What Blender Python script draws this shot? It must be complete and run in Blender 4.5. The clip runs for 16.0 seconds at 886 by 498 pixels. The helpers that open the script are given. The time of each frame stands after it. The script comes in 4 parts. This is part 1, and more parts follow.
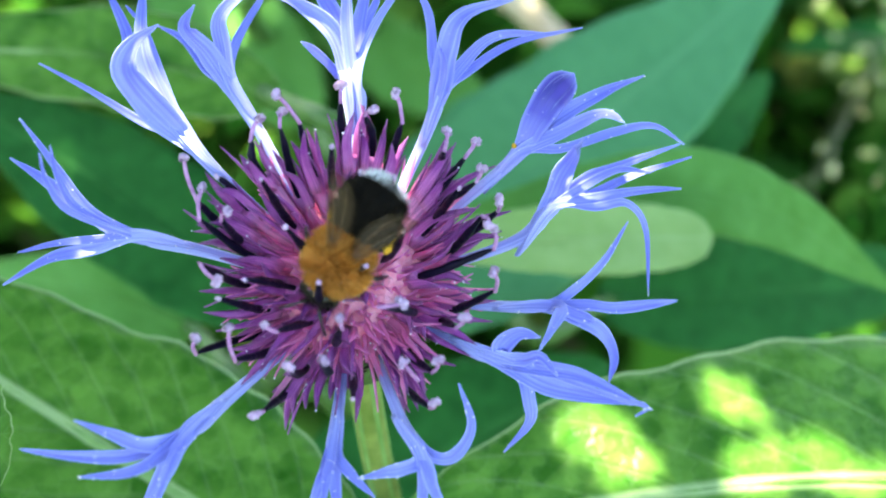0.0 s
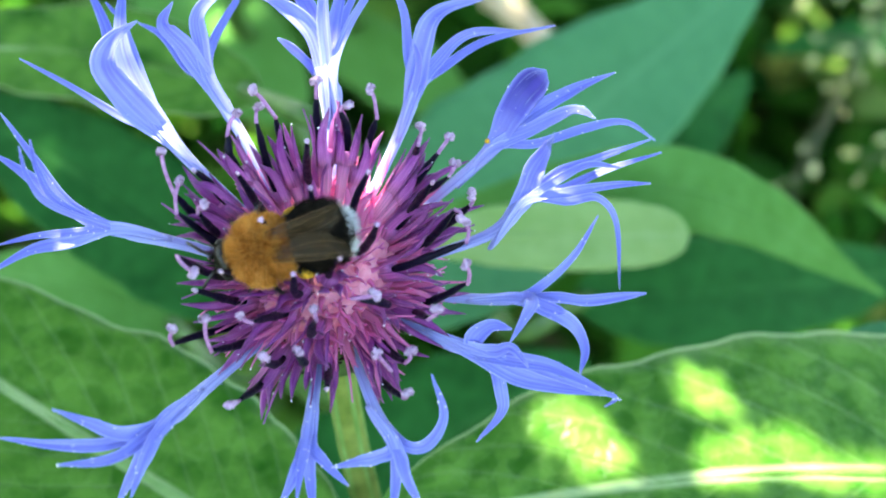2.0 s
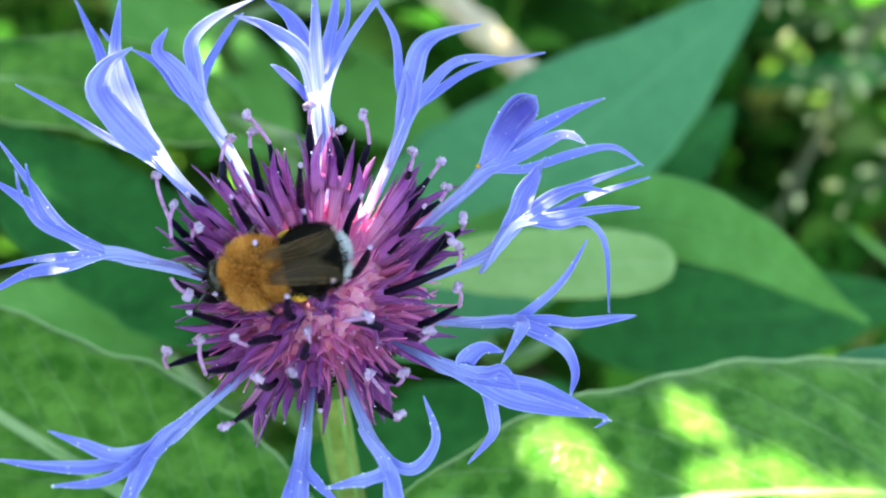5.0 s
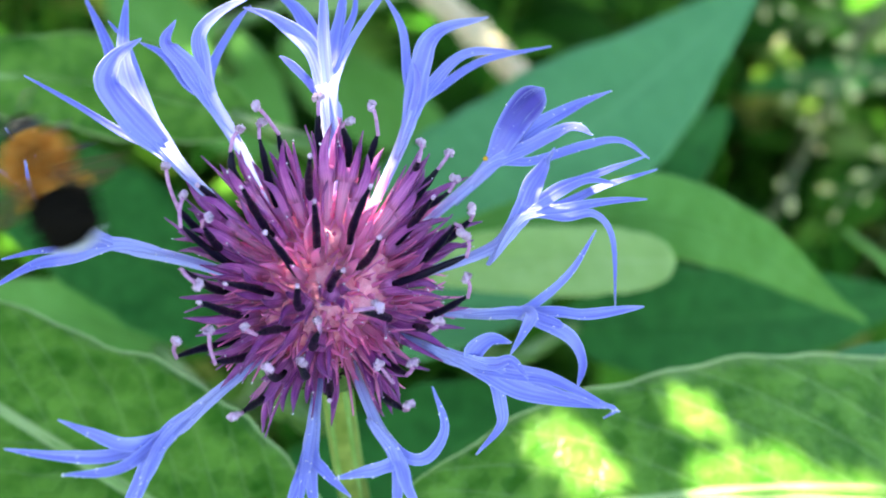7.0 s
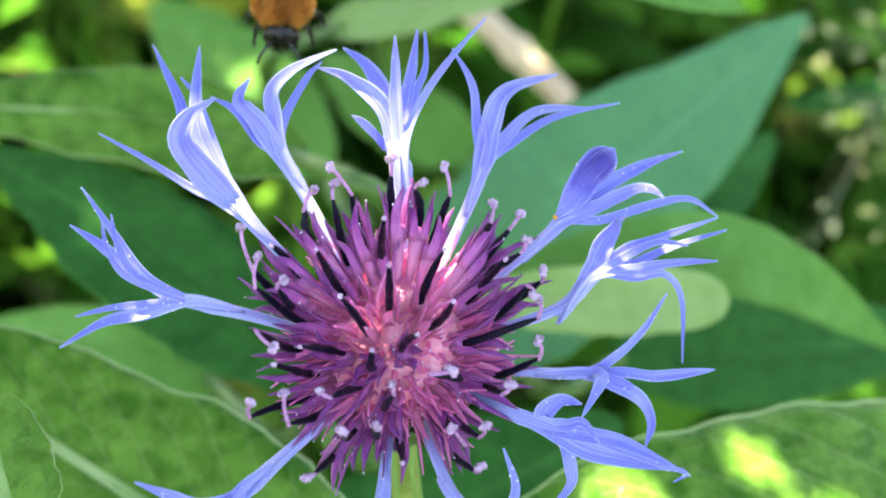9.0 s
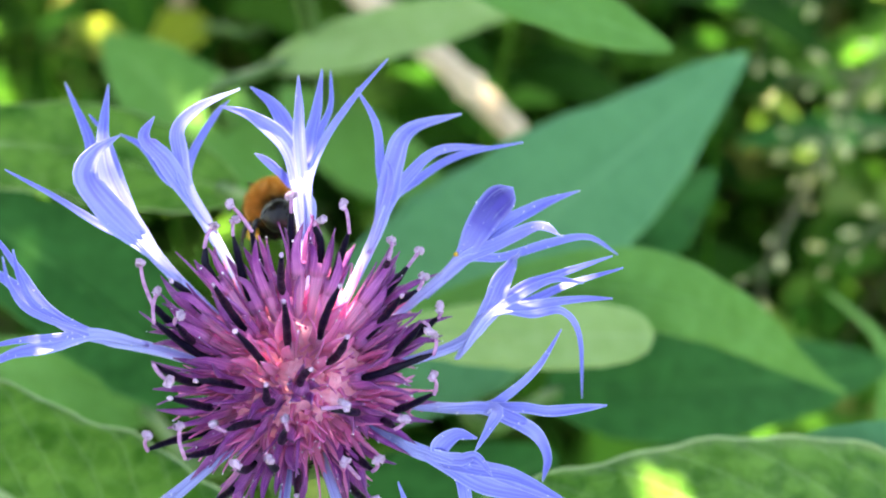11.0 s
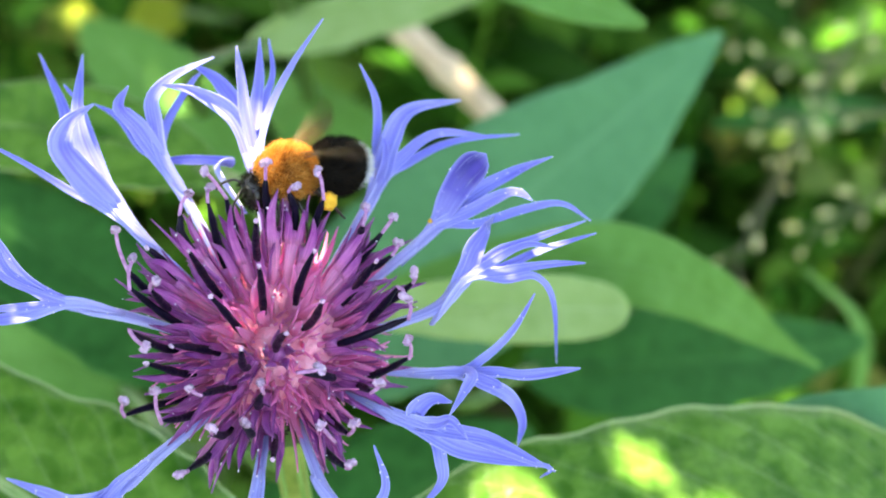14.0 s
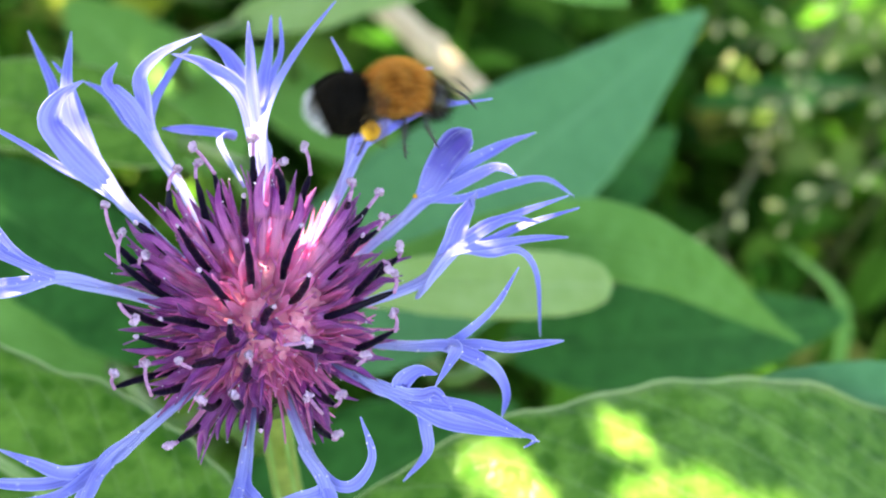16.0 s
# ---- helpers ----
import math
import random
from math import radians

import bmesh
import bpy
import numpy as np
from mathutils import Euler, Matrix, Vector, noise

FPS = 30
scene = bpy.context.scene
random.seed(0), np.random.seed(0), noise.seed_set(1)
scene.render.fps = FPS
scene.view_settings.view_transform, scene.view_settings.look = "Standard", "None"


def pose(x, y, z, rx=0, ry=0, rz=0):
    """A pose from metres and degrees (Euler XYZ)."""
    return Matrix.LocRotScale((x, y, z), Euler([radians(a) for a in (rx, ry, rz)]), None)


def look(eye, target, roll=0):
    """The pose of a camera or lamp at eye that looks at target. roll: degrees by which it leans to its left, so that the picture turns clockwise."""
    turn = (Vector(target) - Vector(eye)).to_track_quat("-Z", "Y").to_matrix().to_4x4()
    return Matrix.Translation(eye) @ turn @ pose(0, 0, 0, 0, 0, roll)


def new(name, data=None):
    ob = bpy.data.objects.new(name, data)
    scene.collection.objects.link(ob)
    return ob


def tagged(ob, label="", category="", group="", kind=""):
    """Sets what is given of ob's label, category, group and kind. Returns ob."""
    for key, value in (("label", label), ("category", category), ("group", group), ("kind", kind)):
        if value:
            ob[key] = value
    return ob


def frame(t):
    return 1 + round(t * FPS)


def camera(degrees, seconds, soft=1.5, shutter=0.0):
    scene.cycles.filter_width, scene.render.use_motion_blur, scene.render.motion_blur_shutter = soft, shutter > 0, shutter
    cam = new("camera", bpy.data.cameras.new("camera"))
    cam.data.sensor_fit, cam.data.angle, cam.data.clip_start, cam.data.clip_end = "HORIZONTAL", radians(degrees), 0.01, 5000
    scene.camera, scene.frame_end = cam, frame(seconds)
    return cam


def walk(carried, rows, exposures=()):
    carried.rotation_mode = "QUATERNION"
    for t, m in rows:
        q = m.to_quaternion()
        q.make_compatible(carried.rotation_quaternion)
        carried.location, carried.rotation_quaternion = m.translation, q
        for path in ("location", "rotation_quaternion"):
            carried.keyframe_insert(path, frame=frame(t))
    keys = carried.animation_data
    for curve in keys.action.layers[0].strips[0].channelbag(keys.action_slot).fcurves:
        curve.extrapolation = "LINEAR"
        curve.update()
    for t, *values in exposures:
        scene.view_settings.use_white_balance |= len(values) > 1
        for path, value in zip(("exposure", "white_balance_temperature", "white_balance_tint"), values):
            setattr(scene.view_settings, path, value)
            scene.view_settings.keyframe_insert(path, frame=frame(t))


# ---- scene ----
cam = camera(30, 16.0, soft=2.0, shutter=0.4)
walk(cam, [
    (0, pose(0.00489, -0.09445, 0.52731, 42.69, -0.72, -1.00)),
    (0.5, pose(0.00544, -0.09450, 0.52839, 42.51, -1.03, -1.01)),
    (1, pose(0.00666, -0.09568, 0.52850, 42.64, -0.87, -1.07)),
    (1.5, pose(0.00602, -0.09637, 0.52800, 42.93, -0.76, -0.90)),
    (2, pose(0.00624, -0.09659, 0.52862, 42.74, -1.04, -1.14)),
    (2.5, pose(0.00750, -0.09643, 0.52872, 43.19, -0.98, -1.26)),
    (3, pose(0.00513, -0.09721, 0.52803, 43.53, -0.82, -1.07)),
    (3.5, pose(0.00693, -0.09738, 0.52871, 43.58, -1.18, -1.31)),
    (4, pose(0.00605, -0.09759, 0.52905, 43.74, -1.30, -1.54)),
    (6.5, pose(0.00493, -0.09964, 0.52819, 44.33, -1.73, -1.72)),
    (7, pose(0.00357, -0.09975, 0.52793, 44.41, -1.81, -1.89)),
    (7.5, pose(0.00339, -0.09834, 0.52952, 43.99, -1.70, -1.49)),
    (8, pose(0.00485, -0.09798, 0.53012, 43.97, -1.60, -1.38)),
    (8.5, pose(0.00112, -0.09796, 0.53039, 44.38, -2.26, -1.60)),
    (9, pose(-0.00061, -0.09593, 0.53214, 44.15, -1.59, -1.01)),
    (9.5, pose(0.00304, -0.09690, 0.53289, 44.58, -1.68, -0.94)),
    (11.8, pose(0.00671, -0.09758, 0.53499, 45.27, -2.41, -1.28)),
    (12, pose(0.00666, -0.09771, 0.53492, 45.12, -2.39, -1.40)),
    (12.5, pose(0.00667, -0.09942, 0.53363, 45.04, -2.42, -1.97)),
    (13, pose(0.00628, -0.09917, 0.53374, 45.01, -2.45, -1.90)),
    (13.5, pose(0.00663, -0.09894, 0.53393, 44.95, -2.50, -1.56)),
    (14, pose(0.00714, -0.09998, 0.53355, 45.05, -2.39, -1.95)),
    (14.5, pose(0.00726, -0.09944, 0.53421, 44.52, -2.63, -1.86)),
    (15, pose(0.00751, -0.10013, 0.53403, 44.42, -2.74, -2.10)),
    (15.5, pose(0.00614, -0.10078, 0.53368, 44.42, -2.71, -2.08)),
    (16, pose(0.00693, -0.10184, 0.53471, 44.38, -2.73, -2.39)),
], [(0.0, 3.55, 7500, -3), (4.0, 3.48, 7500, -3), (7.5, 3.5, 7900, 1), (9.5, 3.62, 8600, 9), (16.0, 3.58, 8700, 9)])
cam.data.dof.use_dof = True
cam.data.dof.focus_distance = 0.141
cam.data.dof.aperture_fstop = 28.0

# ---- light: summer sun dappled by an added shrub, open sky ----
SUN_TO = Vector((-0.28, 0.42, 0.86)).normalized()
world = bpy.data.worlds.new("sky")
scene.world = world
world.use_nodes = True
wn = world.node_tree
sky = wn.nodes.new("ShaderNodeTexSky")
sky.sky_type, sky.sun_disc = "NISHITA", False
sky.sun_elevation = math.asin(SUN_TO.z)
sky.sun_rotation = math.atan2(SUN_TO.x, SUN_TO.y)
wn.links.new(sky.outputs[0], wn.nodes["Background"].inputs[0])
wn.nodes["Background"].inputs[1].default_value = 0.095
sun_data = bpy.data.lights.new("sun", "SUN")
sun_data.energy, sun_data.angle, sun_data.color = 4.3, radians(0.5), (1.0, 0.96, 0.88)
sun = new("sun", sun_data)
sun.matrix_world = look(SUN_TO * 5, (0, 0, 0))


# ---- materials ----
class Nodes:
    """A short way to write node trees."""

    def __init__(self, name):
        self.m = bpy.data.materials.new(name)
        self.m.use_nodes = True
        self.t = self.m.node_tree
        self.p = self.t.nodes["Principled BSDF"]
        self.out = self.t.nodes["Material Output"]

    def add(self, kind, **kw):
        n = self.t.nodes.new("ShaderNode" + kind)
        for k, v in kw.items():
            n.inputs[k].default_value = v
        return n

    def link(self, a, b):
        self.t.links.new(a, b)

    def ramp(self, fac, *stops):
        r = self.t.nodes.new("ShaderNodeValToRGB")
        el = r.color_ramp.elements
        while len(el) < len(stops):
            el.new(0.5)
        for e, (pos, col) in zip(el, stops):
            e.position, e.color = pos, (*col, 1)
        self.link(fac, r.inputs[0])
        return r.outputs[0]

    def mix(self, fac, a, b, kind="MIX"):
        n = self.t.nodes.new("ShaderNodeMix")
        n.data_type, n.blend_type = "RGBA", kind
        for sock, v in ((n.inputs[0], fac), (n.inputs[6], a), (n.inputs[7], b)):
            if hasattr(v, "is_linked"):
                self.link(v, sock)
            else:
                sock.default_value = v if isinstance(v, float) else (*v, 1)
        return n.outputs[2]

    def math(self, op, a, b=0.0):
        n = self.t.nodes.new("ShaderNodeMath")
        n.operation = op
        for sock, v in ((n.inputs[0], a), (n.inputs[1], b)):
            if hasattr(v, "is_linked"):
                self.link(v, sock)
            else:
                sock.default_value = v
        return n.outputs[0]

    def noise(self, scale, detail=3.0, vector=None):
        n = self.add("TexNoise", Scale=scale, Detail=detail)
        self.link(vector or self.coord(), n.inputs["Vector"])
        return n.outputs["Fac"]

    def coord(self):
        return self.t.nodes.new("ShaderNodeTexCoord").outputs["Object"]

    def uv(self):
        s = self.t.nodes.new("ShaderNodeSeparateXYZ")
        self.link(self.t.nodes.new("ShaderNodeUVMap").outputs[0], s.inputs[0])
        return s.outputs[0], s.outputs[1]

    def bump(self, height, strength, distance):
        b = self.add("Bump", Strength=strength, Distance=distance)
        self.link(height, b.inputs["Height"])
        self.link(b.outputs[0], self.p.inputs["Normal"])

    def thin(self, color, share):
        """Light shines through: a share of translucent scatter."""
        tr = self.t.nodes.new("ShaderNodeBsdfTranslucent")
        if hasattr(color, "is_linked"):
            self.link(color, tr.inputs[0])
        else:
            tr.inputs[0].default_value = (*color, 1)
        mx = self.t.nodes.new("ShaderNodeMixShader")
        mx.inputs[0].default_value = share
        self.link(self.p.outputs[0], mx.inputs[1])
        self.link(tr.outputs[0], mx.inputs[2])
        self.link(mx.outputs[0], self.out.inputs[0])


def n_mid(a, b):
    return tuple((x + y) / 2 for x, y in zip(a, b))


def petal_material(name, pale, deep, tip, turn=0.5):
    n = Nodes(name)
    u, v = n.uv()
    stretch = n.add("CombineXYZ")
    n.link(n.math("MULTIPLY", u, 4.0), stretch.inputs[0])
    n.link(n.math("MULTIPLY", v, 0.8), stretch.inputs[1])
    info = n.t.nodes.new("ShaderNodeObjectInfo")
    n.link(n.math("MULTIPLY", info.outputs["Random"], 40.0), stretch.inputs[2])
    streak = n.noise(1.9, 4.0, stretch.outputs[0])
    broad = n.add("CombineXYZ")
    n.link(n.math("MULTIPLY", u, 1.2), broad.inputs[0])
    n.link(n.math("MULTIPLY", v, 3.0), broad.inputs[1])
    n.link(n.math("MULTIPLY", info.outputs["Random"], 90.0), broad.inputs[2])
    wash = n.noise(1.3, 2.0, broad.outputs[0])
    col = n.ramp(v, (0.0, pale), (turn - 0.22, pale), (turn, deep), (0.93, tip), (1.0, n_mid(pale, tip)))
    edge = n.ramp(n.math("ABSOLUTE", n.math("SUBTRACT", u, 0.5)), (0.36, (0, 0, 0)), (0.5, (1, 1, 1)))
    col = n.mix(n.ramp(wash, (0.35, (0, 0, 0)), (0.68, (0.8, 0.8, 0.8))), col, n.mix(0.42, col, (0.11, 0.1, 0.58)))
    col = n.mix(n.ramp(streak, (0.42, (0, 0, 0)), (0.56, (0.8, 0.8, 0.8))), col, n.mix(0.45, col, (0.09, 0.07, 0.5)))
    col = n.mix(n.ramp(streak, (0.28, (0.8, 0.8, 0.8)), (0.42, (0, 0, 0))), col, n.mix(0.5, col, pale))
    col = n.mix(n.math("MULTIPLY", edge, 0.5), col, pale)
    col = n.mix(n.ramp(n.noise(1500.0, 2.0), (0.7, (0, 0, 0)), (0.78, (0.3, 0.3, 0.3))), col, (0.75, 0.75, 0.95))
    n.link(col, n.p.inputs["Base Color"])
    n.p.inputs["Roughness"].default_value = 0.36
    n.p.inputs["Sheen Weight"].default_value = 0.25
    n.bump(streak, 0.4, 0.00045)
    n.thin(col, 0.25)
    return n.m


def leaf_material(name, dark, light, vein, side_veins=11.0, share=0.3, rough=0.55, net=380.0, shine=0.3, relief=0.25, veins=0.1):
    n = Nodes(name)
    u, v = n.uv()
    off = n.math("ABSOLUTE", n.math("SUBTRACT", u, 0.5))
    mid = n.ramp(off, (0.012, (1, 1, 1)), (0.035, (0, 0, 0)))
    saw = n.math("FRACT", n.math("ADD", n.math("MULTIPLY", n.math("SUBTRACT", v, n.math("MULTIPLY", off, 0.55)), side_veins), n.math("MULTIPLY", n.noise(30.0, 2.0), 0.5)))
    side = n.ramp(n.math("ABSOLUTE", n.math("SUBTRACT", saw, 0.5)), (0.02, (1, 1, 1)), (0.09, (0, 0, 0)))
    vor = n.add("TexVoronoi", Scale=net)
    vor.feature = "DISTANCE_TO_EDGE"
    warp = n.add("TexNoise", Scale=140.0, Detail=3.0)
    n.link(n.coord(), warp.inputs["Vector"])
    bent = n.t.nodes.new("ShaderNodeVectorMath")
    bent.operation = "MULTIPLY_ADD"
    n.link(warp.outputs["Color"], bent.inputs[0])
    bent.inputs[1].default_value = (0.006, 0.006, 0.006)
    n.link(n.coord(), bent.inputs[2])
    n.link(bent.outputs[0], vor.inputs["Vector"])
    web = n.ramp(vor.outputs["Distance"], (0.008, (1, 1, 1)), (0.03, (0, 0, 0)))
    rim = n.ramp(off, (0.484, (0, 0, 0)), (0.492, (1, 1, 1)))
    mott_glint = n.mix(0.55, n.ramp(n.noise(170.0, 5.0), (0.38, (0, 0, 0)), (0.62, (1, 1, 1))), n.ramp(n.noise(380.0, 3.0), (0.38, (0, 0, 0)), (0.62, (1, 1, 1))))
    cell = n.add("TexVoronoi", Scale=net)
    n.link(bent.outputs[0], cell.inputs["Vector"])
    patch = n.ramp(cell.outputs["Color"], (0.2, (0, 0, 0)), (0.8, (1, 1, 1)))
    mott_glint = n.mix(0.3, mott_glint, patch)
    col = n.mix(mott_glint, dark, light)
    col = n.mix(n.math("MULTIPLY", web, veins), col, vein)
    col = n.mix(n.math("MULTIPLY", side, 0.06), col, vein)
    col = n.mix(n.math("MULTIPLY", mid, 0.85), col, vein)
    col = n.mix(n.math("MULTIPLY", rim, 0.8), col, vein)
    n.link(col, n.p.inputs["Base Color"])
    n.p.inputs["Roughness"].default_value = rough
    n.p.inputs["Specular IOR Level"].default_value = shine
    n.bump(n.math("SUBTRACT", mott_glint, n.math("MULTIPLY", side, 0.25)), relief, 0.0009)
    n.thin(n.mix(0.5, col, (0.27, 0.46, 0.1)), share)
    return n.m


def plain(name, color, color2, rough=0.5, scale=400.0, bump=0.3, depth=0.0002, share=0.0, shine=0.5):
    n = Nodes(name)
    f = n.ramp(n.noise(scale, 4.0), (0.32, (0, 0, 0)), (0.7, (1, 1, 1)))
    col = n.mix(f, color, color2)
    n.link(col, n.p.inputs["Base Color"])
    n.p.inputs["Roughness"].default_value = rough
    n.p.inputs["Specular IOR Level"].default_value = shine
    n.bump(f, bump, depth)
    if share:
        n.thin(col, share)
    return n.m


def floret_material(name, tip, young):
    n = Nodes(name)
    u, v = n.uv()
    if young:
        col = n.ramp(v, (0.0, (0.96, 0.34, 0.44)), (0.4, (0.97, 0.45, 0.63)), (0.7, (0.95, 0.37, 0.63)), (1.0, tip))
    else:
        col = n.ramp(v, (0.0, (0.97, 0.28, 0.4)), (0.4, (0.97, 0.38, 0.62)), (0.56, (0.66, 0.15, 0.55)), (0.78, (0.32, 0.035, 0.34)), (1.0, tip))
    run = n.add("CombineXYZ")
    n.link(n.math("MULTIPLY", u, 5.0), run.inputs[0])
    n.link(n.math("MULTIPLY", v, 1.5), run.inputs[1])
    info = n.t.nodes.new("ShaderNodeObjectInfo")
    n.link(n.math("MULTIPLY", info.outputs["Random"], 60.0), run.inputs[2])
    streak = n.noise(2.2, 3.0, run.outputs[0])
    col = n.mix(n.ramp(streak, (0.4, (0, 0, 0)), (0.62, (0.75, 0.75, 0.75))), col, n.mix(0.5, col, (0.75, 0.18, 0.48) if young else (0.08, 0.01, 0.11)))
    col = n.mix(n.ramp(streak, (0.3, (0.7, 0.7, 0.7)), (0.44, (0, 0, 0))), col, n.mix(0.4, col, (0.97, 0.5, 0.8)))
    f = n.noise(900.0, 3.0)
    col = n.mix(n.ramp(f, (0.35, (0, 0, 0)), (0.75, (1, 1, 1))), col, n.mix(0.35 if young else 0.18, col, (0.93, 0.45, 0.75)))
    col = n.mix(n.math("MULTIPLY", info.outputs["Random"], 0.1 if young else 0.14), col, (0.85, 0.36, 0.7))
    n.link(col, n.p.inputs["Base Color"])
    n.p.inputs["Roughness"].default_value = 0.4
    n.bump(f, 0.3, 0.0001)
    n.thin(col, 0.5 if young else 0.25)
    return n.m


def fur_material(name, a, b, c):
    n = Nodes(name)
    g = n.t.nodes.new("ShaderNodeNewGeometry")
    col = n.ramp(g.outputs["Random Per Island"], (0.0, a), (0.5, b), (1.0, c))
    n.link(col, n.p.inputs["Base Color"])
    n.p.inputs["Roughness"].default_value = 0.75
    n.p.inputs["Specular IOR Level"].default_value = 0.12
    n.thin(col, 0.3)
    return n.m


def ground_material():
    n = Nodes("shade_dark_soil")
    f = n.ramp(n.noise(9.0, 6.0), (0.35, (0, 0, 0)), (0.65, (1, 1, 1)))
    g = n.ramp(n.noise(120.0, 5.0), (0.35, (0, 0, 0)), (0.7, (1, 1, 1)))
    col = n.mix(f, n.mix(g, (0.006, 0.008, 0.003), (0.02, 0.02, 0.008)), n.mix(g, (0.003, 0.012, 0.002), (0.01, 0.034, 0.005)))
    n.link(col, n.p.inputs["Base Color"])
    n.p.inputs["Roughness"].default_value = 0.9
    n.bump(g, 0.8, 0.01)
    return n.m


def undergrowth_material(name, stops, share=0.35):
    n = Nodes(name)
    g = n.t.nodes.new("ShaderNodeNewGeometry")
    col = n.ramp(g.outputs["Random Per Island"], *stops)
    f = n.noise(60.0, 3.0)
    col = n.mix(n.ramp(f, (0.3, (0, 0, 0)), (0.8, (0.6, 0.6, 0.6))), col, n.mix(0.4, col, (0.05, 0.2, 0.015)))
    n.link(col, n.p.inputs["Base Color"])
    n.p.inputs["Roughness"].default_value = 0.75
    n.p.inputs["Specular IOR Level"].default_value = 0.05
    n.bump(f, 0.3, 0.001)
    n.thin(col, share)
    return n.m


def wing_material():
    n = Nodes("wing_membrane")
    f = n.noise(700.0, 2.0)
    col = n.mix(f, (0.1, 0.065, 0.035), (0.22, 0.16, 0.1))
    n.link(col, n.p.inputs["Base Color"])
    n.p.inputs["Roughness"].default_value = 0.26
    n.p.inputs["Specular IOR Level"].default_value = 0.4
    tr = n.t.nodes.new("ShaderNodeBsdfTransparent")
    tr.inputs[0].default_value = (0.9, 0.85, 0.76, 1)
    mx = n.t.nodes.new("ShaderNodeMixShader")
    mx.inputs[0].default_value = 0.07
    n.link(tr.outputs[0], mx.inputs[1])
    n.link(n.p.outputs[0], mx.inputs[2])
    n.link(mx.outputs[0], n.out.inputs[0])
    n.bump(f, 0.4, 0.0001)
    return n.m


PETAL = petal_material("blue_petal", (0.52, 0.56, 0.95), (0.33, 0.37, 0.9), (0.19, 0.22, 0.8))
VELVET = petal_material("violet_petal", (0.42, 0.47, 0.94), (0.08, 0.078, 0.45), (0.022, 0.018, 0.18), 0.66)
FLORET = floret_material("purple_floret", (0.11, 0.01, 0.13), 0)
FLORET_YOUNG = floret_material("pink_floret", (0.82, 0.22, 0.55), 1)
CUSHION = plain("pink_cushion", (0.86, 0.24, 0.34), (0.95, 0.45, 0.55), 0.7, 900.0, 0.8, 0.0004)
ANTHER = plain("black_anther", (0.002, 0.002, 0.008), (0.007, 0.004, 0.018), 0.4, 1400.0, 0.25, shine=0.14)
STYLE = plain("purple_style", (0.36, 0.13, 0.33), (0.58, 0.3, 0.54), 0.6, 1800.0, 0.5, share=0.15)
STIGMA = plain("lilac_stigma", (0.62, 0.36, 0.62), (0.85, 0.66, 0.85), 0.7, 2500.0, 0.8, share=0.25)
POLLEN = plain("white_pollen", (0.75, 0.68, 0.85), (0.9, 0.88, 0.92), 0.8, 900.0)
YELLOW = plain("yellow_pollen", (0.75, 0.36, 0.02), (0.9, 0.52, 0.05), 0.8, 1500.0, 0.9)
BRACT = plain("green_bract", (0.05, 0.1, 0.025), (0.1, 0.18, 0.05), 0.55, 500.0, share=0.1)
FRINGE = plain("black_fringe", (0.008, 0.006, 0.006), (0.03, 0.02, 0.015), 0.7, 500.0)
STEM = plain("pale_green_stem", (0.13, 0.19, 0.03), (0.27, 0.33, 0.08), 0.45, 350.0, share=0.12)
BLADE = leaf_material("green_leaf", (0.01, 0.085, 0.003), (0.13, 0.285, 0.042), (0.38, 0.5, 0.22), rough=0.38, share=0.22, shine=0.12, relief=0.5, veins=0.08)
BLADE_PALE = leaf_material("pale_lime_leaf", (0.28, 0.44, 0.13), (0.38, 0.55, 0.2), (0.42, 0.58, 0.24), share=0.35, shine=0.1)
BLADE_BLUE = leaf_material("bluish_leaf", (0.07, 0.235, 0.095), (0.1, 0.3, 0.125), (0.13, 0.34, 0.15), relief=0.12, shine=0.1)
BLADE_LIME = leaf_material("lime_leaf", (0.085, 0.24, 0.04), (0.135, 0.33, 0.075), (0.19, 0.4, 0.11), share=0.3, shine=0.08)
BLADE_SHADED = leaf_material("shaded_green_leaf", (0.01, 0.07, 0.014), (0.028, 0.14, 0.03), (0.055, 0.19, 0.045), shine=0.05, share=0.2)
PETIOLE = plain("dull_green_petiole", (0.04, 0.11, 0.015), (0.08, 0.17, 0.03), 0.55, 250.0, share=0.1)
BLADE_YELLOW = leaf_material("yellowing_leaf", (0.22, 0.3, 0.02), (0.4, 0.45, 0.05), (0.45, 0.5, 0.12), share=0.35, shine=0.1)
RIB = plain("pale_rib", (0.16, 0.3, 0.07), (0.26, 0.42, 0.13), 0.5, 300.0, share=0.2)
SOIL = ground_material()
WEED = undergrowth_material("mixed_green", ((0.0, (0.008, 0.05, 0.004)), (0.4, (0.024, 0.105, 0.008)), (0.7, (0.075, 0.22, 0.022)), (0.88, (0.2, 0.38, 0.06)), (0.94, (0.07, 0.045, 0.03)), (1.0, (0.3, 0.34, 0.06))))
CANOPY = undergrowth_material("shrub_leaf", ((0.0, (0.03, 0.09, 0.015)), (1.0, (0.07, 0.17, 0.03))), 0.25)
BARK = plain("grey_bark", (0.1, 0.07, 0.05), (0.22, 0.17, 0.12), 0.9, 60.0, 0.9, 0.003)
STRAW = plain("dry_straw", (0.46, 0.34, 0.21), (0.66, 0.52, 0.35), 0.7, 120.0, 0.4, 0.0006)
STALK = plain("brownish_stalk", (0.05, 0.07, 0.02), (0.11, 0.12, 0.04), 0.6, 200.0)
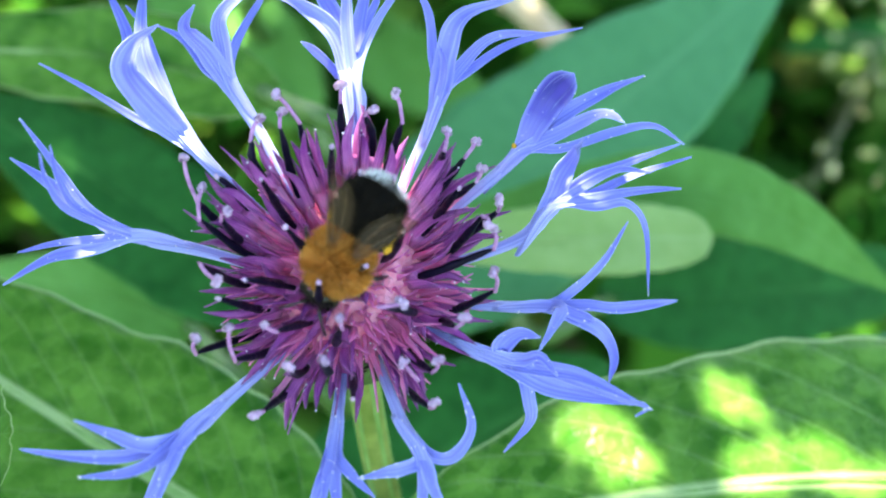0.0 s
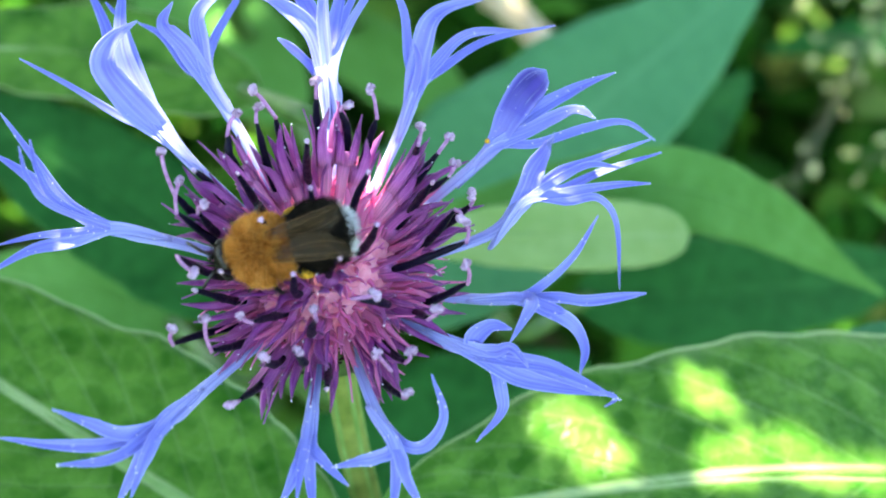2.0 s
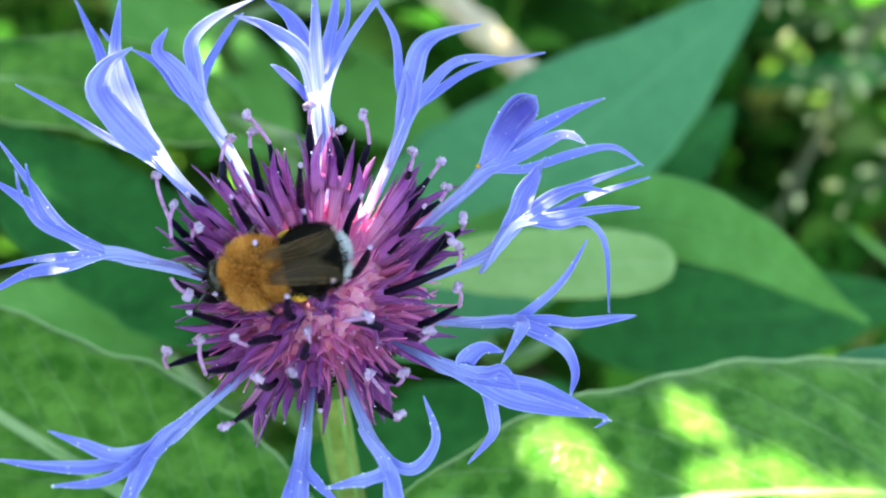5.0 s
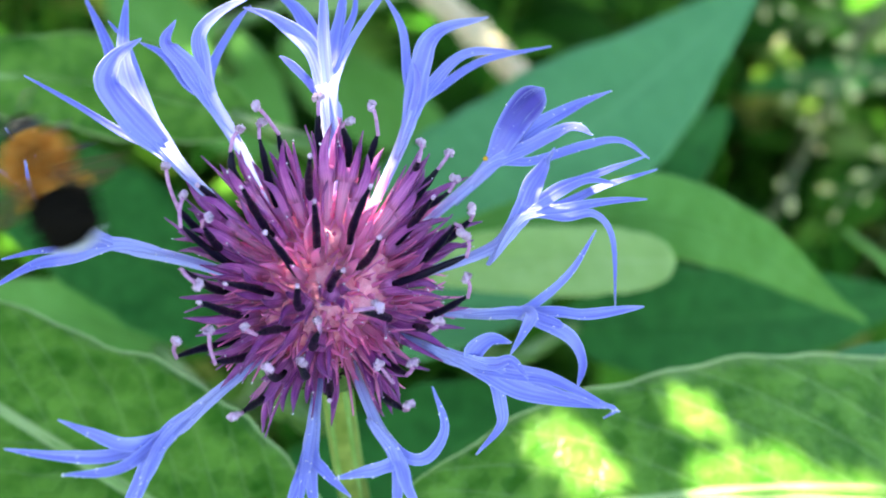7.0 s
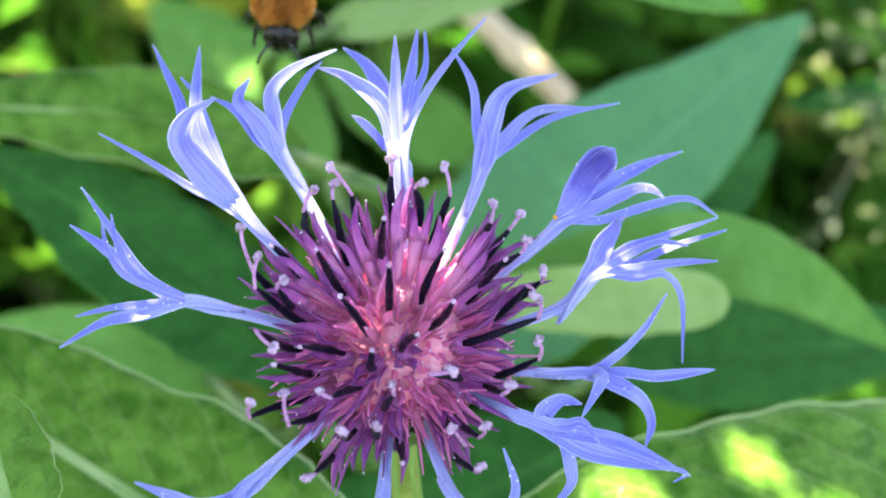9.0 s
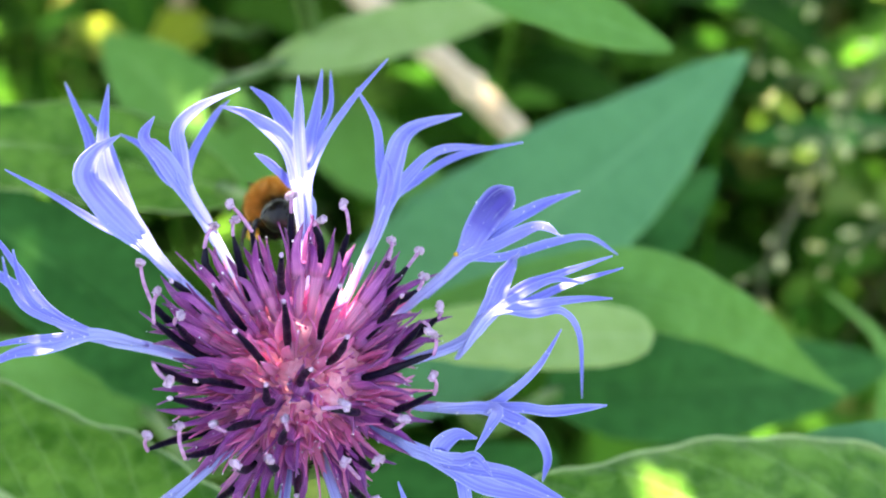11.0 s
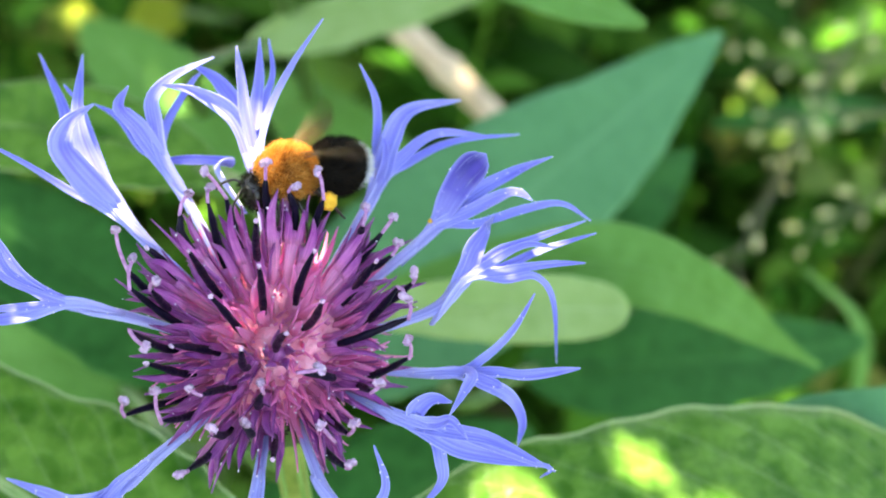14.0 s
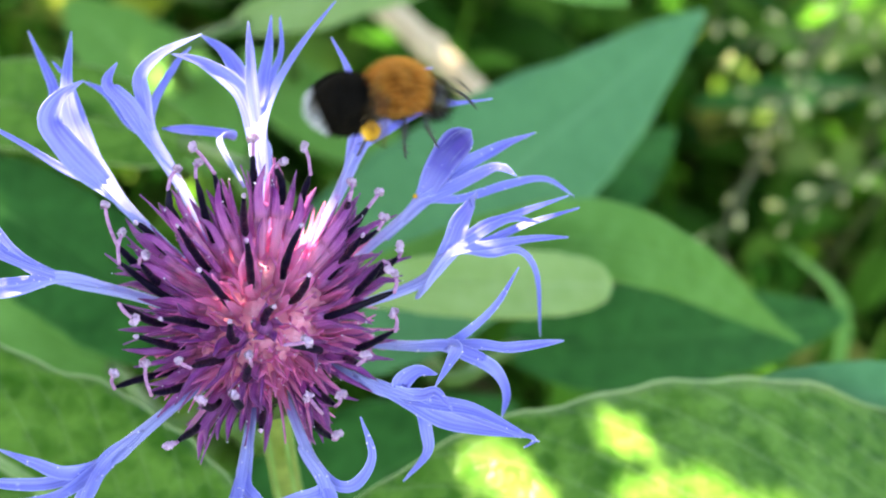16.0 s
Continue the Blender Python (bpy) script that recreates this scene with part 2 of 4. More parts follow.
POD = plain("cream_pod", (0.48, 0.52, 0.2), (0.74, 0.74, 0.4), 0.6, 300.0, share=0.35)
FUR_TAN = fur_material("tawny_fur", (0.22, 0.07, 0.006), (0.68, 0.28, 0.04), (0.9, 0.53, 0.17))
FUR_BLACK = fur_material("black_fur", (0.003, 0.0025, 0.002), (0.008, 0.006, 0.004), (0.022, 0.014, 0.008))
FUR_WHITE = fur_material("white_fur", (0.5, 0.5, 0.5), (0.68, 0.68, 0.7), (0.82, 0.82, 0.84))
SHELL = plain("black_chitin", (0.006, 0.005, 0.004), (0.02, 0.015, 0.01), 0.28, 800.0)
SKIN_BLACK = plain("black_skin", (0.003, 0.0025, 0.002), (0.008, 0.006, 0.004), 0.85, 800.0, shine=0.08)
SKIN_TAN = plain("brown_skin", (0.05, 0.016, 0.003), (0.12, 0.04, 0.007), 0.85, 800.0, shine=0.1)
WING = wing_material()
VEIN = plain("brown_wing_vein", (0.05, 0.025, 0.01), (0.12, 0.06, 0.025), 0.4, 500.0)


# ---- mesh helpers ----
def mesh_of(name, verts, faces, uvs=None, smooth=True):
    me = bpy.data.meshes.new(name)
    me.from_pydata([tuple(v) for v in verts], [], faces)
    if uvs is not None:
        layer = me.uv_layers.new(name="UVMap")
        idx = np.empty(len(me.loops), dtype=np.int32)
        me.loops.foreach_get("vertex_index", idx)
        layer.data.foreach_set("uv", np.asarray(uvs, dtype=np.float32)[idx].ravel())
    if smooth:
        me.polygons.foreach_set("use_smooth", [True] * len(me.polygons))
    me.update()
    return me


def part(name, mesh, material, parent=None, label="", m=None):
    """One mesh object under a thing or a part."""
    if not mesh.materials:
        for mt in (material if isinstance(material, (list, tuple)) else [material]):
            mesh.materials.append(mt)
    ob = new(name, mesh)
    if parent:
        ob.parent = parent
    if m is not None:
        ob.matrix_basis = m
    if label:
        tagged(ob, label)
    return ob


def curve_through(pts, n):
    """n + 1 points on a smooth curve through pts."""
    p = [Vector(q) for q in pts]
    p = [p[0] * 2 - p[1]] + p + [p[-1] * 2 - p[-2]]
    segs, res = len(p) - 3, []
    for i in range(n + 1):
        s = i / n * segs
        k = min(int(s), segs - 1)
        f = s - k
        a, b, c, d = p[k:k + 4]
        res.append(0.5 * ((2 * b) + (c - a) * f + (2 * a - 5 * b + 4 * c - d) * f * f + (3 * b - a - 3 * c + d) * f ** 3))
    return res


class Builder:
    """Collects rounded strands and plates into one mesh."""

    def __init__(self):
        self.v, self.f, self.uv, self.mat = [], [], [], []

    def strand(self, pts, width, thick, up, ring=6, v0=0.0, v1=1.0, cup=0.0, mat=0):
        """A closed strand along pts. width, thick: half sizes, functions of 0..1. up: a direction, or one for each point. cup: how far the edges rise."""
        n, base = len(pts) - 1, len(self.v)
        for i, p in enumerate(pts):
            t = (pts[min(i + 1, n)] - pts[max(i - 1, 0)]).normalized()
            u = up[i] if isinstance(up, list) else up
            side = t.cross(u)
            side = side.normalized() if side.length > 1e-9 else t.orthogonal().normalized()
            nrm = side.cross(t)
            s = i / n
            w, h = width(s), thick(s)
            for k in range(ring):
                a = 2 * math.pi * k / ring
                x, y = math.cos(a), math.sin(a)
                self.v.append(p + side * (x * w) + nrm * (y * h + cup * w * (x * x)))
                self.uv.append((0.5 + 0.5 * x, v0 + (v1 - v0) * s))
        for i in range(n):
            for k in range(ring):
                a, b = base + i * ring + k, base + i * ring + (k + 1) % ring
                self.face((a, b, b + ring, a + ring), mat)
        self.face(tuple(base + k for k in reversed(range(ring))), mat)
        self.face(tuple(base + n * ring + k for k in range(ring)), mat)

    def face(self, idx, mat=0):
        self.f.append(idx)
        self.mat.append(mat)

    def ball(self, c, r, rough=0.0, rng=random, rings=5, segs=7, axes=(1, 1, 1), mat=0):
        base = len(self.v)
        for i in range(rings + 1):
            th = math.pi * i / rings
            for k in range(segs):
                ph = 2 * math.pi * k / segs
                q = Vector((math.sin(th) * math.cos(ph) * axes[0], math.sin(th) * math.sin(ph) * axes[1], math.cos(th) * axes[2]))
                self.v.append(Vector(c) + q * (r * (1 + rng.uniform(-rough, rough))))
                self.uv.append((k / segs, i / rings))
        for i in range(rings):
            for k in range(segs):
                a, b = base + i * segs + k, base + i * segs + (k + 1) % segs
                self.face((a, a + segs, b + segs, b), mat)

    def plate(self, grid, thick, mat=0):
        """A closed plate over a grid of points (rows of equal length), with uv across and along."""
        nv, nu = len(grid), len(grid[0])
        base = len(self.v)
        g = np.array([[tuple(p) for p in r] for r in grid])
        du, dv = np.gradient(g, axis=1), np.gradient(g, axis=0)
        nr = np.cross(du, dv)
        nr /= np.linalg.norm(nr, axis=2, keepdims=True) + 1e-12
        for sgn in (0.5, -0.5):
            for i in range(nv):
                for j in range(nu):
                    self.v.append(Vector(g[i, j] + nr[i, j] * thick * sgn))
                    self.uv.append((j / (nu - 1), i / (nv - 1)))
        top, bot = base, base + nv * nu
        for i in range(nv - 1):
            for j in range(nu - 1):
                a = i * nu + j
                self.face((top + a, top + a + 1, top + a + nu + 1, top + a + nu), mat)
                self.face((bot + a, bot + a + nu, bot + a + nu + 1, bot + a + 1), mat)
        rim = [j for j in range(nu)] + [i * nu + nu - 1 for i in range(1, nv)] + [(nv - 1) * nu + j for j in reversed(range(nu - 1))] + [i * nu for i in reversed(range(1, nv - 1))]
        for a, b in zip(rim, rim[1:] + rim[:1]):
            self.face((top + a, bot + a, bot + b, top + b), mat)

    def mesh(self, name):
        me = mesh_of(name, self.v, self.f, self.uv)
        if any(self.mat):
            me.polygons.foreach_set("material_index", self.mat)
        return me


def ball_point(az, el, mm):
    """A place round the flower's heart: degrees round it, degrees above its plane, millimetres."""
    a, e = radians(az), radians(el)
    return Vector((math.cos(e) * math.cos(a), math.cos(e) * math.sin(a), math.sin(e))) * (mm / 1000)


# ---- ground ----
H = 0.42


def ground():
    n, verts, faces = 90, [], []
    for i in range(n + 1):
        for j in range(n + 1):
            x, y = (2 * i / n - 1), (2 * j / n - 1)
            x, y = math.copysign(abs(x) ** 4, x) * 60, math.copysign(abs(y) ** 4, y) * 60
            h = 0.02 * noise.noise((x * 3, y * 3, 0)) + 0.006 * noise.noise((x * 22, y * 22, 3))
            verts.append((x, y + 0.3, h))
    for i in range(n):
        for j in range(n):
            a = i * (n + 1) + j
            faces.append((a, a + n + 1, a + n + 2, a + 1))
    ob = part("ground", mesh_of("ground", verts, faces), SOIL)
    return tagged(ob, "greenish garden soil under the plants, darkened in colour for deep shade", "ground", kind="structure")


ground()

# ---- the flower ----
TILT = 13.0
head = tagged(new("cornflower"), "blue mountain cornflower with purple heart on a green stem", "flower")
head.matrix_basis = pose(0, 0, H, TILT)


def stem(parent):
    turn = pose(0, 0, 0, TILT).inverted()
    pts = [turn @ Vector(p) for p in ((0, 0.0012, -0.0055), (0.0015, 0.004, -0.03), (0.006, 0.008, -0.08), (0.012, 0.012, -0.2), (0.012, 0.01, -0.435))]
    b = Builder()
    b.strand(curve_through(pts, 40), lambda s: 0.0013 + 0.0009 * s, lambda s: 0.0013 + 0.0009 * s, Vector((0, 1, 0)), 14)
    part("stem", b.mesh("stem"), STEM, parent, "ribbed pale green stem")
    # ribs along the stem
    for k in range(5):
        a = 2 * math.pi * k / 5 + 0.4
        o = Vector((math.cos(a), math.sin(a), 0)) * 0.00125
        r = Builder()
        r.strand([p + o * (1 + 0.5 * i / 24) for i, p in enumerate(curve_through(pts, 24))], lambda s: 0.0003, lambda s: 0.0003, Vector((0, 1, 0)), 5)
        part("stem_rib", r.mesh("stem_rib"), RIB, parent)


def involucre(parent):
    b = Builder()
    pts = [Vector((0, 0, z)) for z in (-0.0092, -0.008, -0.006, -0.0036, -0.001, 0.0008, 0.0015)]
    rad = (0.0018, 0.0042, 0.0058, 0.0062, 0.0054, 0.004, 0.001)
    b.strand(pts, lambda s: rad[round(s * 6)], lambda s: rad[round(s * 6)], Vector((1, 0, 0)), 20)
    cup = part("involucre", b.mesh("involucre"), BRACT, parent, "green bract cup with black fringes")
    rng = random.Random(4)
    for row, (z, r, n) in enumerate(((-0.0066, 0.0054, 14), (-0.0044, 0.0062, 16), (-0.0022, 0.006, 17))):
        for k in range(n):
            a = 2 * math.pi * (k + 0.5 * row) / n + rng.uniform(-0.08, 0.08)
            out, side = Vector((math.cos(a), math.sin(a), 0)), Vector((-math.sin(a), math.cos(a), 0))
            g = Builder()
            p = [out * (r + d) + Vector((0, 0, z + h)) for d, h in ((0.0, -0.0014), (0.0004, 0.0), (0.0007, 0.0014), (0.0004, 0.0026))]
            g.strand(curve_through(p, 6), lambda s: 0.0011 * (1 - s ** 2) + 0.0001, lambda s: 0.00022, out, 6)
            for j in range(9):
                s = j / 8
                q = p[1] * (1 - s) + p[3] * s + out * 0.0003
                sg = 1 if j % 2 else -1
                g.strand([q + side * sg * 0.0006 * (1 - s), q + side * sg * (0.0016 - 0.0006 * s) + out * 0.0004 + Vector((0, 0, 0.0006))], lambda t: 0.00013 * (1 - 0.7 * t), lambda t: 0.0001, out, 4, mat=1)
            part("bract", g.mesh("bract"), [BRACT, FRINGE], cup)


LOBES = {}


def ray_floret(parent, mid, end, width, lobes):
    """A funnel-shaped outer floret: tube through mid to end, then lobes, each with its line, its width in mm and whether it ends blunt."""
    axis = Vector((0, 0, 1))
    m, e = ball_point(*mid), ball_point(*end)
    start = m.normalized() * 0.0035 + Vector((0, 0, -0.001))
    pts = curve_through((start, m, e), 16)
    w = width / 2000
    b = Builder()
    b.strand(pts, lambda s: (0.0004 + (w - 0.0004) * s ** 1.5) * (1 - max(0.0, (s - 0.8) / 0.2) ** 2 * 0.9), lambda s: (0.00034 + (w * 0.45 - 0.00034) * s ** 1.5) * (1 - max(0.0, (s - 0.6) / 0.4) ** 1.5 * 0.85), axis, 12, 0.0, 0.3, cup=0.15)
    tube = part("ray_floret", b.mesh("ray_floret"), PETAL, parent)
    rng = random.Random(int(mid[0] * 7 + mid[2] * 13))
    back = (pts[-1] - pts[-4]).normalized()
    for k, (line, lw, blunt) in enumerate(lobes):
        way = [ball_point(*p) for p in line]
        side = back.cross(axis).normalized()
        # the lobe leaves the tube's mouth on the side to which it bends
        lean = max(-1.0, min(1.0, (way[0] - e).normalized().dot(side) * 1.2))
        root = e - back * 0.0052 + side * lean * w * 0.42 + axis * 0.00015 * (k - 1)
        lp = curve_through([root, e + side * lean * w * 0.6 + axis * 0.0002 * (k - 1) - back * 0.0004] + way, 26)
        half = lw / 2000
        tw = rng.uniform(-0.3, 0.3)
        ph = rng.uniform(0, 6)
        ups = [(axis * 0.9 + Vector((0, -0.32, 0)) + side * (tw * i / 26 + 0.08 * math.sin(i * 0.5 + ph))).normalized() for i in range(27)]
        g = Builder()
        last, power = (0.74, 3.0) if blunt else (0.5, 1.7)
        foot = min(half, w * 0.5)
        if blunt == "velvet":
            # spoon: widest near its rounded end
            wide = lambda s: half * (0.22 + 0.78 * math.sin(min(1, s / 0.78) * math.pi / 2) ** 1.6) * math.sqrt(max(0.0, 1 - (max(0.0, s - 0.84) / 0.16) ** 2)) + 0.00007
        else:
            wide = lambda s: (foot * 0.8 + (half - foot * 0.8) * math.sin(min(1, max(0, s - 0.1) / 0.27) * math.pi / 2) ** 1.2) * min(1.0, 0.08 + s / 0.1) * (1 - max(0.0, (s - last) / (1 - last)) ** power) * (1 + 0.05 * math.sin(s * 19 + ph)) + 0.00007
        g.strand(lp, wide, lambda s: 0.0001 + 0.00005 * (1 - s), ups, 14, 0.2, 1.0, cup=0.5 if not blunt else 0.35)
        LOBES.setdefault(tube.name, []).append(part("petal_lobe", g.mesh("petal_lobe"), VELVET if blunt == "velvet" else PETAL, tube))
    return tube


def floret_curve(base, tip):
    return curve_through((base.normalized() * 0.0022, base * 0.55, base, tip), 20)


def corolla(b, pts, stop, lobes, rng, spread=0.5, long=0.0042, flare=0.00095, lobe_w=0.00038):
    """Tube up to a share of the curve, widening to a funnel, then narrow lobes that open."""
    n = int(len(pts) * stop)
    seg = pts[:n + 1]
    size = lambda s: 0.00032 + (flare - 0.00032) * s ** 2.4
    b.strand(seg, size, size, Vector((0.3, 0.2, 1)), 8, 0.0, 0.55)
    t = (seg[-1] - seg[-2]).normalized()
    s1 = t.orthogonal().normalized()
    s2 = t.cross(s1)
    turn = rng.uniform(0, 6.28)
    for k in range(lobes):
        a = turn + 2 * math.pi * (k + rng.uniform(-0.2, 0.2)) / lobes
        o = s1 * math.cos(a) + s2 * math.sin(a)
        ln = long * rng.uniform(0.5, 1.25)
        sp = spread * rng.uniform(0.3, 1.3)
        tw = t.cross(o) * rng.uniform(-0.25, 0.25) * ln
        p = [seg[-1] + o * flare * 0.8 - t * 0.0012, seg[-1] + o * (flare + ln * 0.1 * sp) + t * ln * 0.45, seg[-1] + o * (flare + ln * 0.45 * sp) + t * ln + tw]
        b.strand(curve_through(p, 7), lambda s: lobe_w * (1 - s ** 2.2) + 0.00004, lambda s: 0.00008, o, 6, 0.45, 1.0, cup=0.45)


COUNT = [0]


def disc_floret(parent, base, tip, stigma=None):
    """An inner floret with its black anther tube; with a stigma where one has come out."""
    COUNT[0] += 1
    rng = random.Random(COUNT[0])
    p0, p1 = ball_point(*base), ball_point(*tip)
    pts = floret_curve(p0, p1)
    b = Builder()
    corolla(b, pts, 0.6, 5, rng, 0.5, 0.0042, 0.0008, 0.00045)
    fl = part("disc_floret", b.mesh("disc_floret"), FLORET if base[1] < 65 else FLORET_YOUNG, parent)
    g = Builder()
    sway = (p1 - p0).orthogonal().normalized()
    sway = (sway * math.cos(COUNT[0] * 2.4) + (p1 - p0).normalized().cross(sway) * math.sin(COUNT[0] * 2.4)) * rng.uniform(0.0001, 0.0006)
    rod = [p + sway * math.sin(math.pi * i / 10) for i, p in enumerate(pts[10:])]
    thick = lambda s: (0.00025 + 0.00011 * math.sin(s * math.pi * 0.9) + 0.00003 * math.sin(s * 23 + COUNT[0])) * (1 - 0.55 * s ** 7)
    g.strand(curve_through(rod, 16), thick, thick, Vector((1, 0.2, 0.3)), 9)
    part("anther_tube", g.mesh("anther_tube"), ANTHER, fl, "glossy black anther tube")
    if stigma:
        q = ball_point(*stigma)
        way = q - p1
        g = Builder()
        g.strand(curve_through((p1 - way * 0.08, p1 + way * 0.5 + p1.normalized() * 0.0003, q), 8), lambda t: 0.00017, lambda t: 0.00017, Vector((0.2, 1, 0.1)), 6)
        part("style", g.mesh("style"), STYLE, fl)
        o = way.cross(p1)
        o = o.normalized() if o.length > 1e-9 else way.orthogonal().normalized()
        w = way.normalized()
        long = rng.uniform(0.0003, 0.00055)
        line = curve_through((q - o * long - w * rng.uniform(0.0, 0.0004), q + w * 0.00012, q + o * long - w * rng.uniform(-0.0003, 0.0004)), 20)
    else:
        w = (p1 - pts[-3]).normalized()
        line = curve_through((p1 - w * 0.0003, p1, p1 + w * 0.0002), 6)
    knob = [rng.uniform(0.7, 1.45) for _ in line]
    g = Builder()
    n = len(line) - 1
    fat = 0.00023 if stigma else 0.00013
    g.strand(line, lambda t: fat * knob[round(t * n)] * (1 - abs(2 * t - 1) ** 6) + 0.00004, lambda t: fat * knob[n - round(t * n)] * (1 - abs(2 * t - 1) ** 6) + 0.00004, Vector((0.2, 1, 0.1)), 10)
    for v in g.v:
        v += Vector((rng.uniform(-1, 1), rng.uniform(-1, 1), rng.uniform(-1, 1))) * (0.00011 if stigma else 0.00004)
    part("stigma", g.mesh("stigma"), STIGMA, fl, "pollen-dusted lilac stigma")


def receptacle(parent):
    """The bristly cushion from which the florets grow."""
    rng = random.Random(2)
    b = Builder()
    b.ball((0, 0, 0.0008), 1, 0.03, rng, 14, 22, (0.0070, 0.0070, 0.0064))
    part("receptacle", b.mesh("receptacle"), CUSHION, parent, "pink bristly receptacle")


def young_florets(parent, count):
    """The many florets without anthers that fill the heart; a few shapes shared."""
    shapes = []
    for k in range(12):
        rng = random.Random(100 + k)
        bend = Vector((rng.uniform(-0.16, 0.16), rng.uniform(-0.16, 0.16), 0))
        pts = curve_through((Vector((0, 0, 0.0022)), Vector((0, 0, 0.006)) + bend * 0.003, Vector((0, 0, 0.0125)) + bend * 0.012), 20)
        b = Builder()
        corolla(b, pts, 0.62, 5, rng, 0.75, 0.0042, 0.00055, 0.0003)
        shapes.append(b.mesh("young_floret"))
    rng = random.Random(9)
    for k in range(count):
        z = 1 - (k + 0.5) / count * 0.72
        az = k * 2.39996 + rng.uniform(-0.15, 0.15)
        el = math.asin(max(-0.1, min(1, z + rng.uniform(-0.03, 0.03))))
        d = Vector((math.cos(el) * math.cos(az), math.cos(el) * math.sin(az), math.sin(el)))
        ln = rng.uniform(0.42, 0.78) + 0.42 * (1 - z)
        m = d.to_track_quat("Z", "Y").to_matrix().to_4x4() @ Matrix.Rotation(rng.uniform(0, 6.28), 4, "Z")
        ob = part("disc_floret", shapes[k % 12], FLORET_YOUNG, parent, m=m @ Matrix.Diagonal((1, 1, ln, 1)))


stem(head)
involucre(head)
young_florets(head, 185)
receptacle(head)
disc_floret(head, (174.6, 42.7, 13.0), (174.3, 46.3, 17.4), (166.0, 50.0, 20.5))
disc_floret(head, (133.1, 53.5, 11.1), (128.2, 59.1, 17.0), (123.2, 57.5, 17.8))
disc_floret(head, (117.6, 56.7, 12.2), (118.4, 61.2, 17.0), (123.5, 59.3, 19.7))
disc_floret(head, (102.6, 59.9, 10.0), (106.5, 77.3, 17.1))
disc_floret(head, (-131.5, 83.3, 10.1), (-126.8, 86.1, 16.9))
disc_floret(head, (90.0, 57.6, 13.5), (93.3, 59.4, 17.6), (92.9, 58.5, 18.9))
disc_floret(head, (75.1, 56.2, 13.7), (79.5, 60.9, 16.7), (75.1, 62.0, 17.5))
disc_floret(head, (63.6, 52.6, 12.0), (60.6, 56.7, 16.5), (67.9, 55.5, 18.5))
disc_floret(head, (13.7, 74.6, 9.8), (15.0, 76.2, 16.6))
disc_floret(head, (-136.6, 67.1, 10.1), (-142.7, 70.7, 17.2))
disc_floret(head, (164.4, 60.6, 10.4), (172.2, 67.8, 17.5))
disc_floret(head, (147.0, 54.0, 14.8), (142.4, 55.1, 17.1), (134.2, 56.3, 18.2))
disc_floret(head, (165.3, 47.3, 13.7), (165.0, 51.8, 17.4))
disc_floret(head, (-172.1, 43.5, 10.4), (-175.5, 48.8, 17.6), (173.8, 51.6, 18.4))
disc_floret(head, (176.6, 39.9, 11.5), (-169.2, 56.1, 17.6), (-167.8, 59.9, 18.5))
disc_floret(head, (-139.0, 50.1, 10.3), (-138.4, 53.8, 17.4))
disc_floret(head, (-165.4, 29.7, 10.4), (-156.9, 46.2, 17.7), (-144.5, 49.5, 18.5))
disc_floret(head, (-146.6, 30.9, 10.4), (-142.5, 44.8, 17.5))
disc_floret(head, (-141.3, 15.8, 10.6), (-139.7, 26.9, 17.5), (-139.7, 33.5, 18.4))
disc_floret(head, (-130.0, 22.7, 10.2), (-126.8, 33.9, 17.3), (-131.2, 42.4, 18.3))
disc_floret(head, (-117.0, 38.9, 10.1), (-116.6, 46.5, 17.0), (-120.0, 48.2, 18.0))
disc_floret(head, (-115.7, 3.3, 10.7), (-114.6, 21.6, 17.0), (-115.7, 22.5, 18.0))
disc_floret(head, (-32.1, 69.1, 9.6), (-35.9, 69.8, 16.2))
disc_floret(head, (-81.7, 62.3, 9.7), (-75.0, 66.8, 16.3))
disc_floret(head, (-109.4, 54.7, 10.0), (-104.5, 62.3, 16.7))
disc_floret(head, (-47.5, 36.8, 9.3), (-73.2, 55.1, 16.1), (-63.4, 54.3, 16.8))
disc_floret(head, (18.3, 42.3, 9.5), (11.9, 55.0, 16.1))
disc_floret(head, (31.1, 40.5, 11.0), (17.8, 47.2, 16.1), (21.7, 46.0, 16.9))
disc_floret(head, (38.6, 45.4, 12.7), (35.2, 53.8, 16.3), (42.3, 50.3, 17.1))
disc_floret(head, (32.2, 42.5, 12.4), (31.6, 45.6, 16.1), (34.2, 43.3, 17.5))
disc_floret(head, (12.0, 30.6, 11.3), (7.7, 39.1, 15.9), (9.0, 42.2, 16.8))
disc_floret(head, (-17.0, 41.8, 9.3), (-10.1, 40.9, 15.8), (-5.4, 45.0, 16.7))
disc_floret(head, (-21.8, 17.7, 9.2), (-23.4, 34.7, 15.7), (-20.9, 41.1, 16.6))
disc_floret(head, (-38.2, 22.4, 9.2), (-45.8, 38.2, 15.7), (-42.4, 40.3, 16.5))
disc_floret(head, (-94.0, 34.2, 9.7), (-91.0, 50.6, 16.4), (-91.7, 53.8, 17.2))
disc_floret(head, (-57.9, 17.0, 9.3), (-60.3, 30.3, 15.8), (-58.2, 34.6, 16.6))
disc_floret(head, (-64.6, 20.2, 9.3), (-66.0, 30.2, 15.8), (-70.0, 38.7, 16.7))
disc_floret(head, (-62.3, -4.2, 9.6), (-64.2, 18.4, 15.9), (-63.3, 22.6, 16.7))
disc_floret(head, (-101.2, 15.5, 9.8), (-99.2, 41.5, 16.5), (-97.2, 42.7, 17.4))
disc_floret(head, (-112.6, 11.3, 9.9), (-108.8, 36.8, 16.8), (-108.3, 39.8, 17.7))
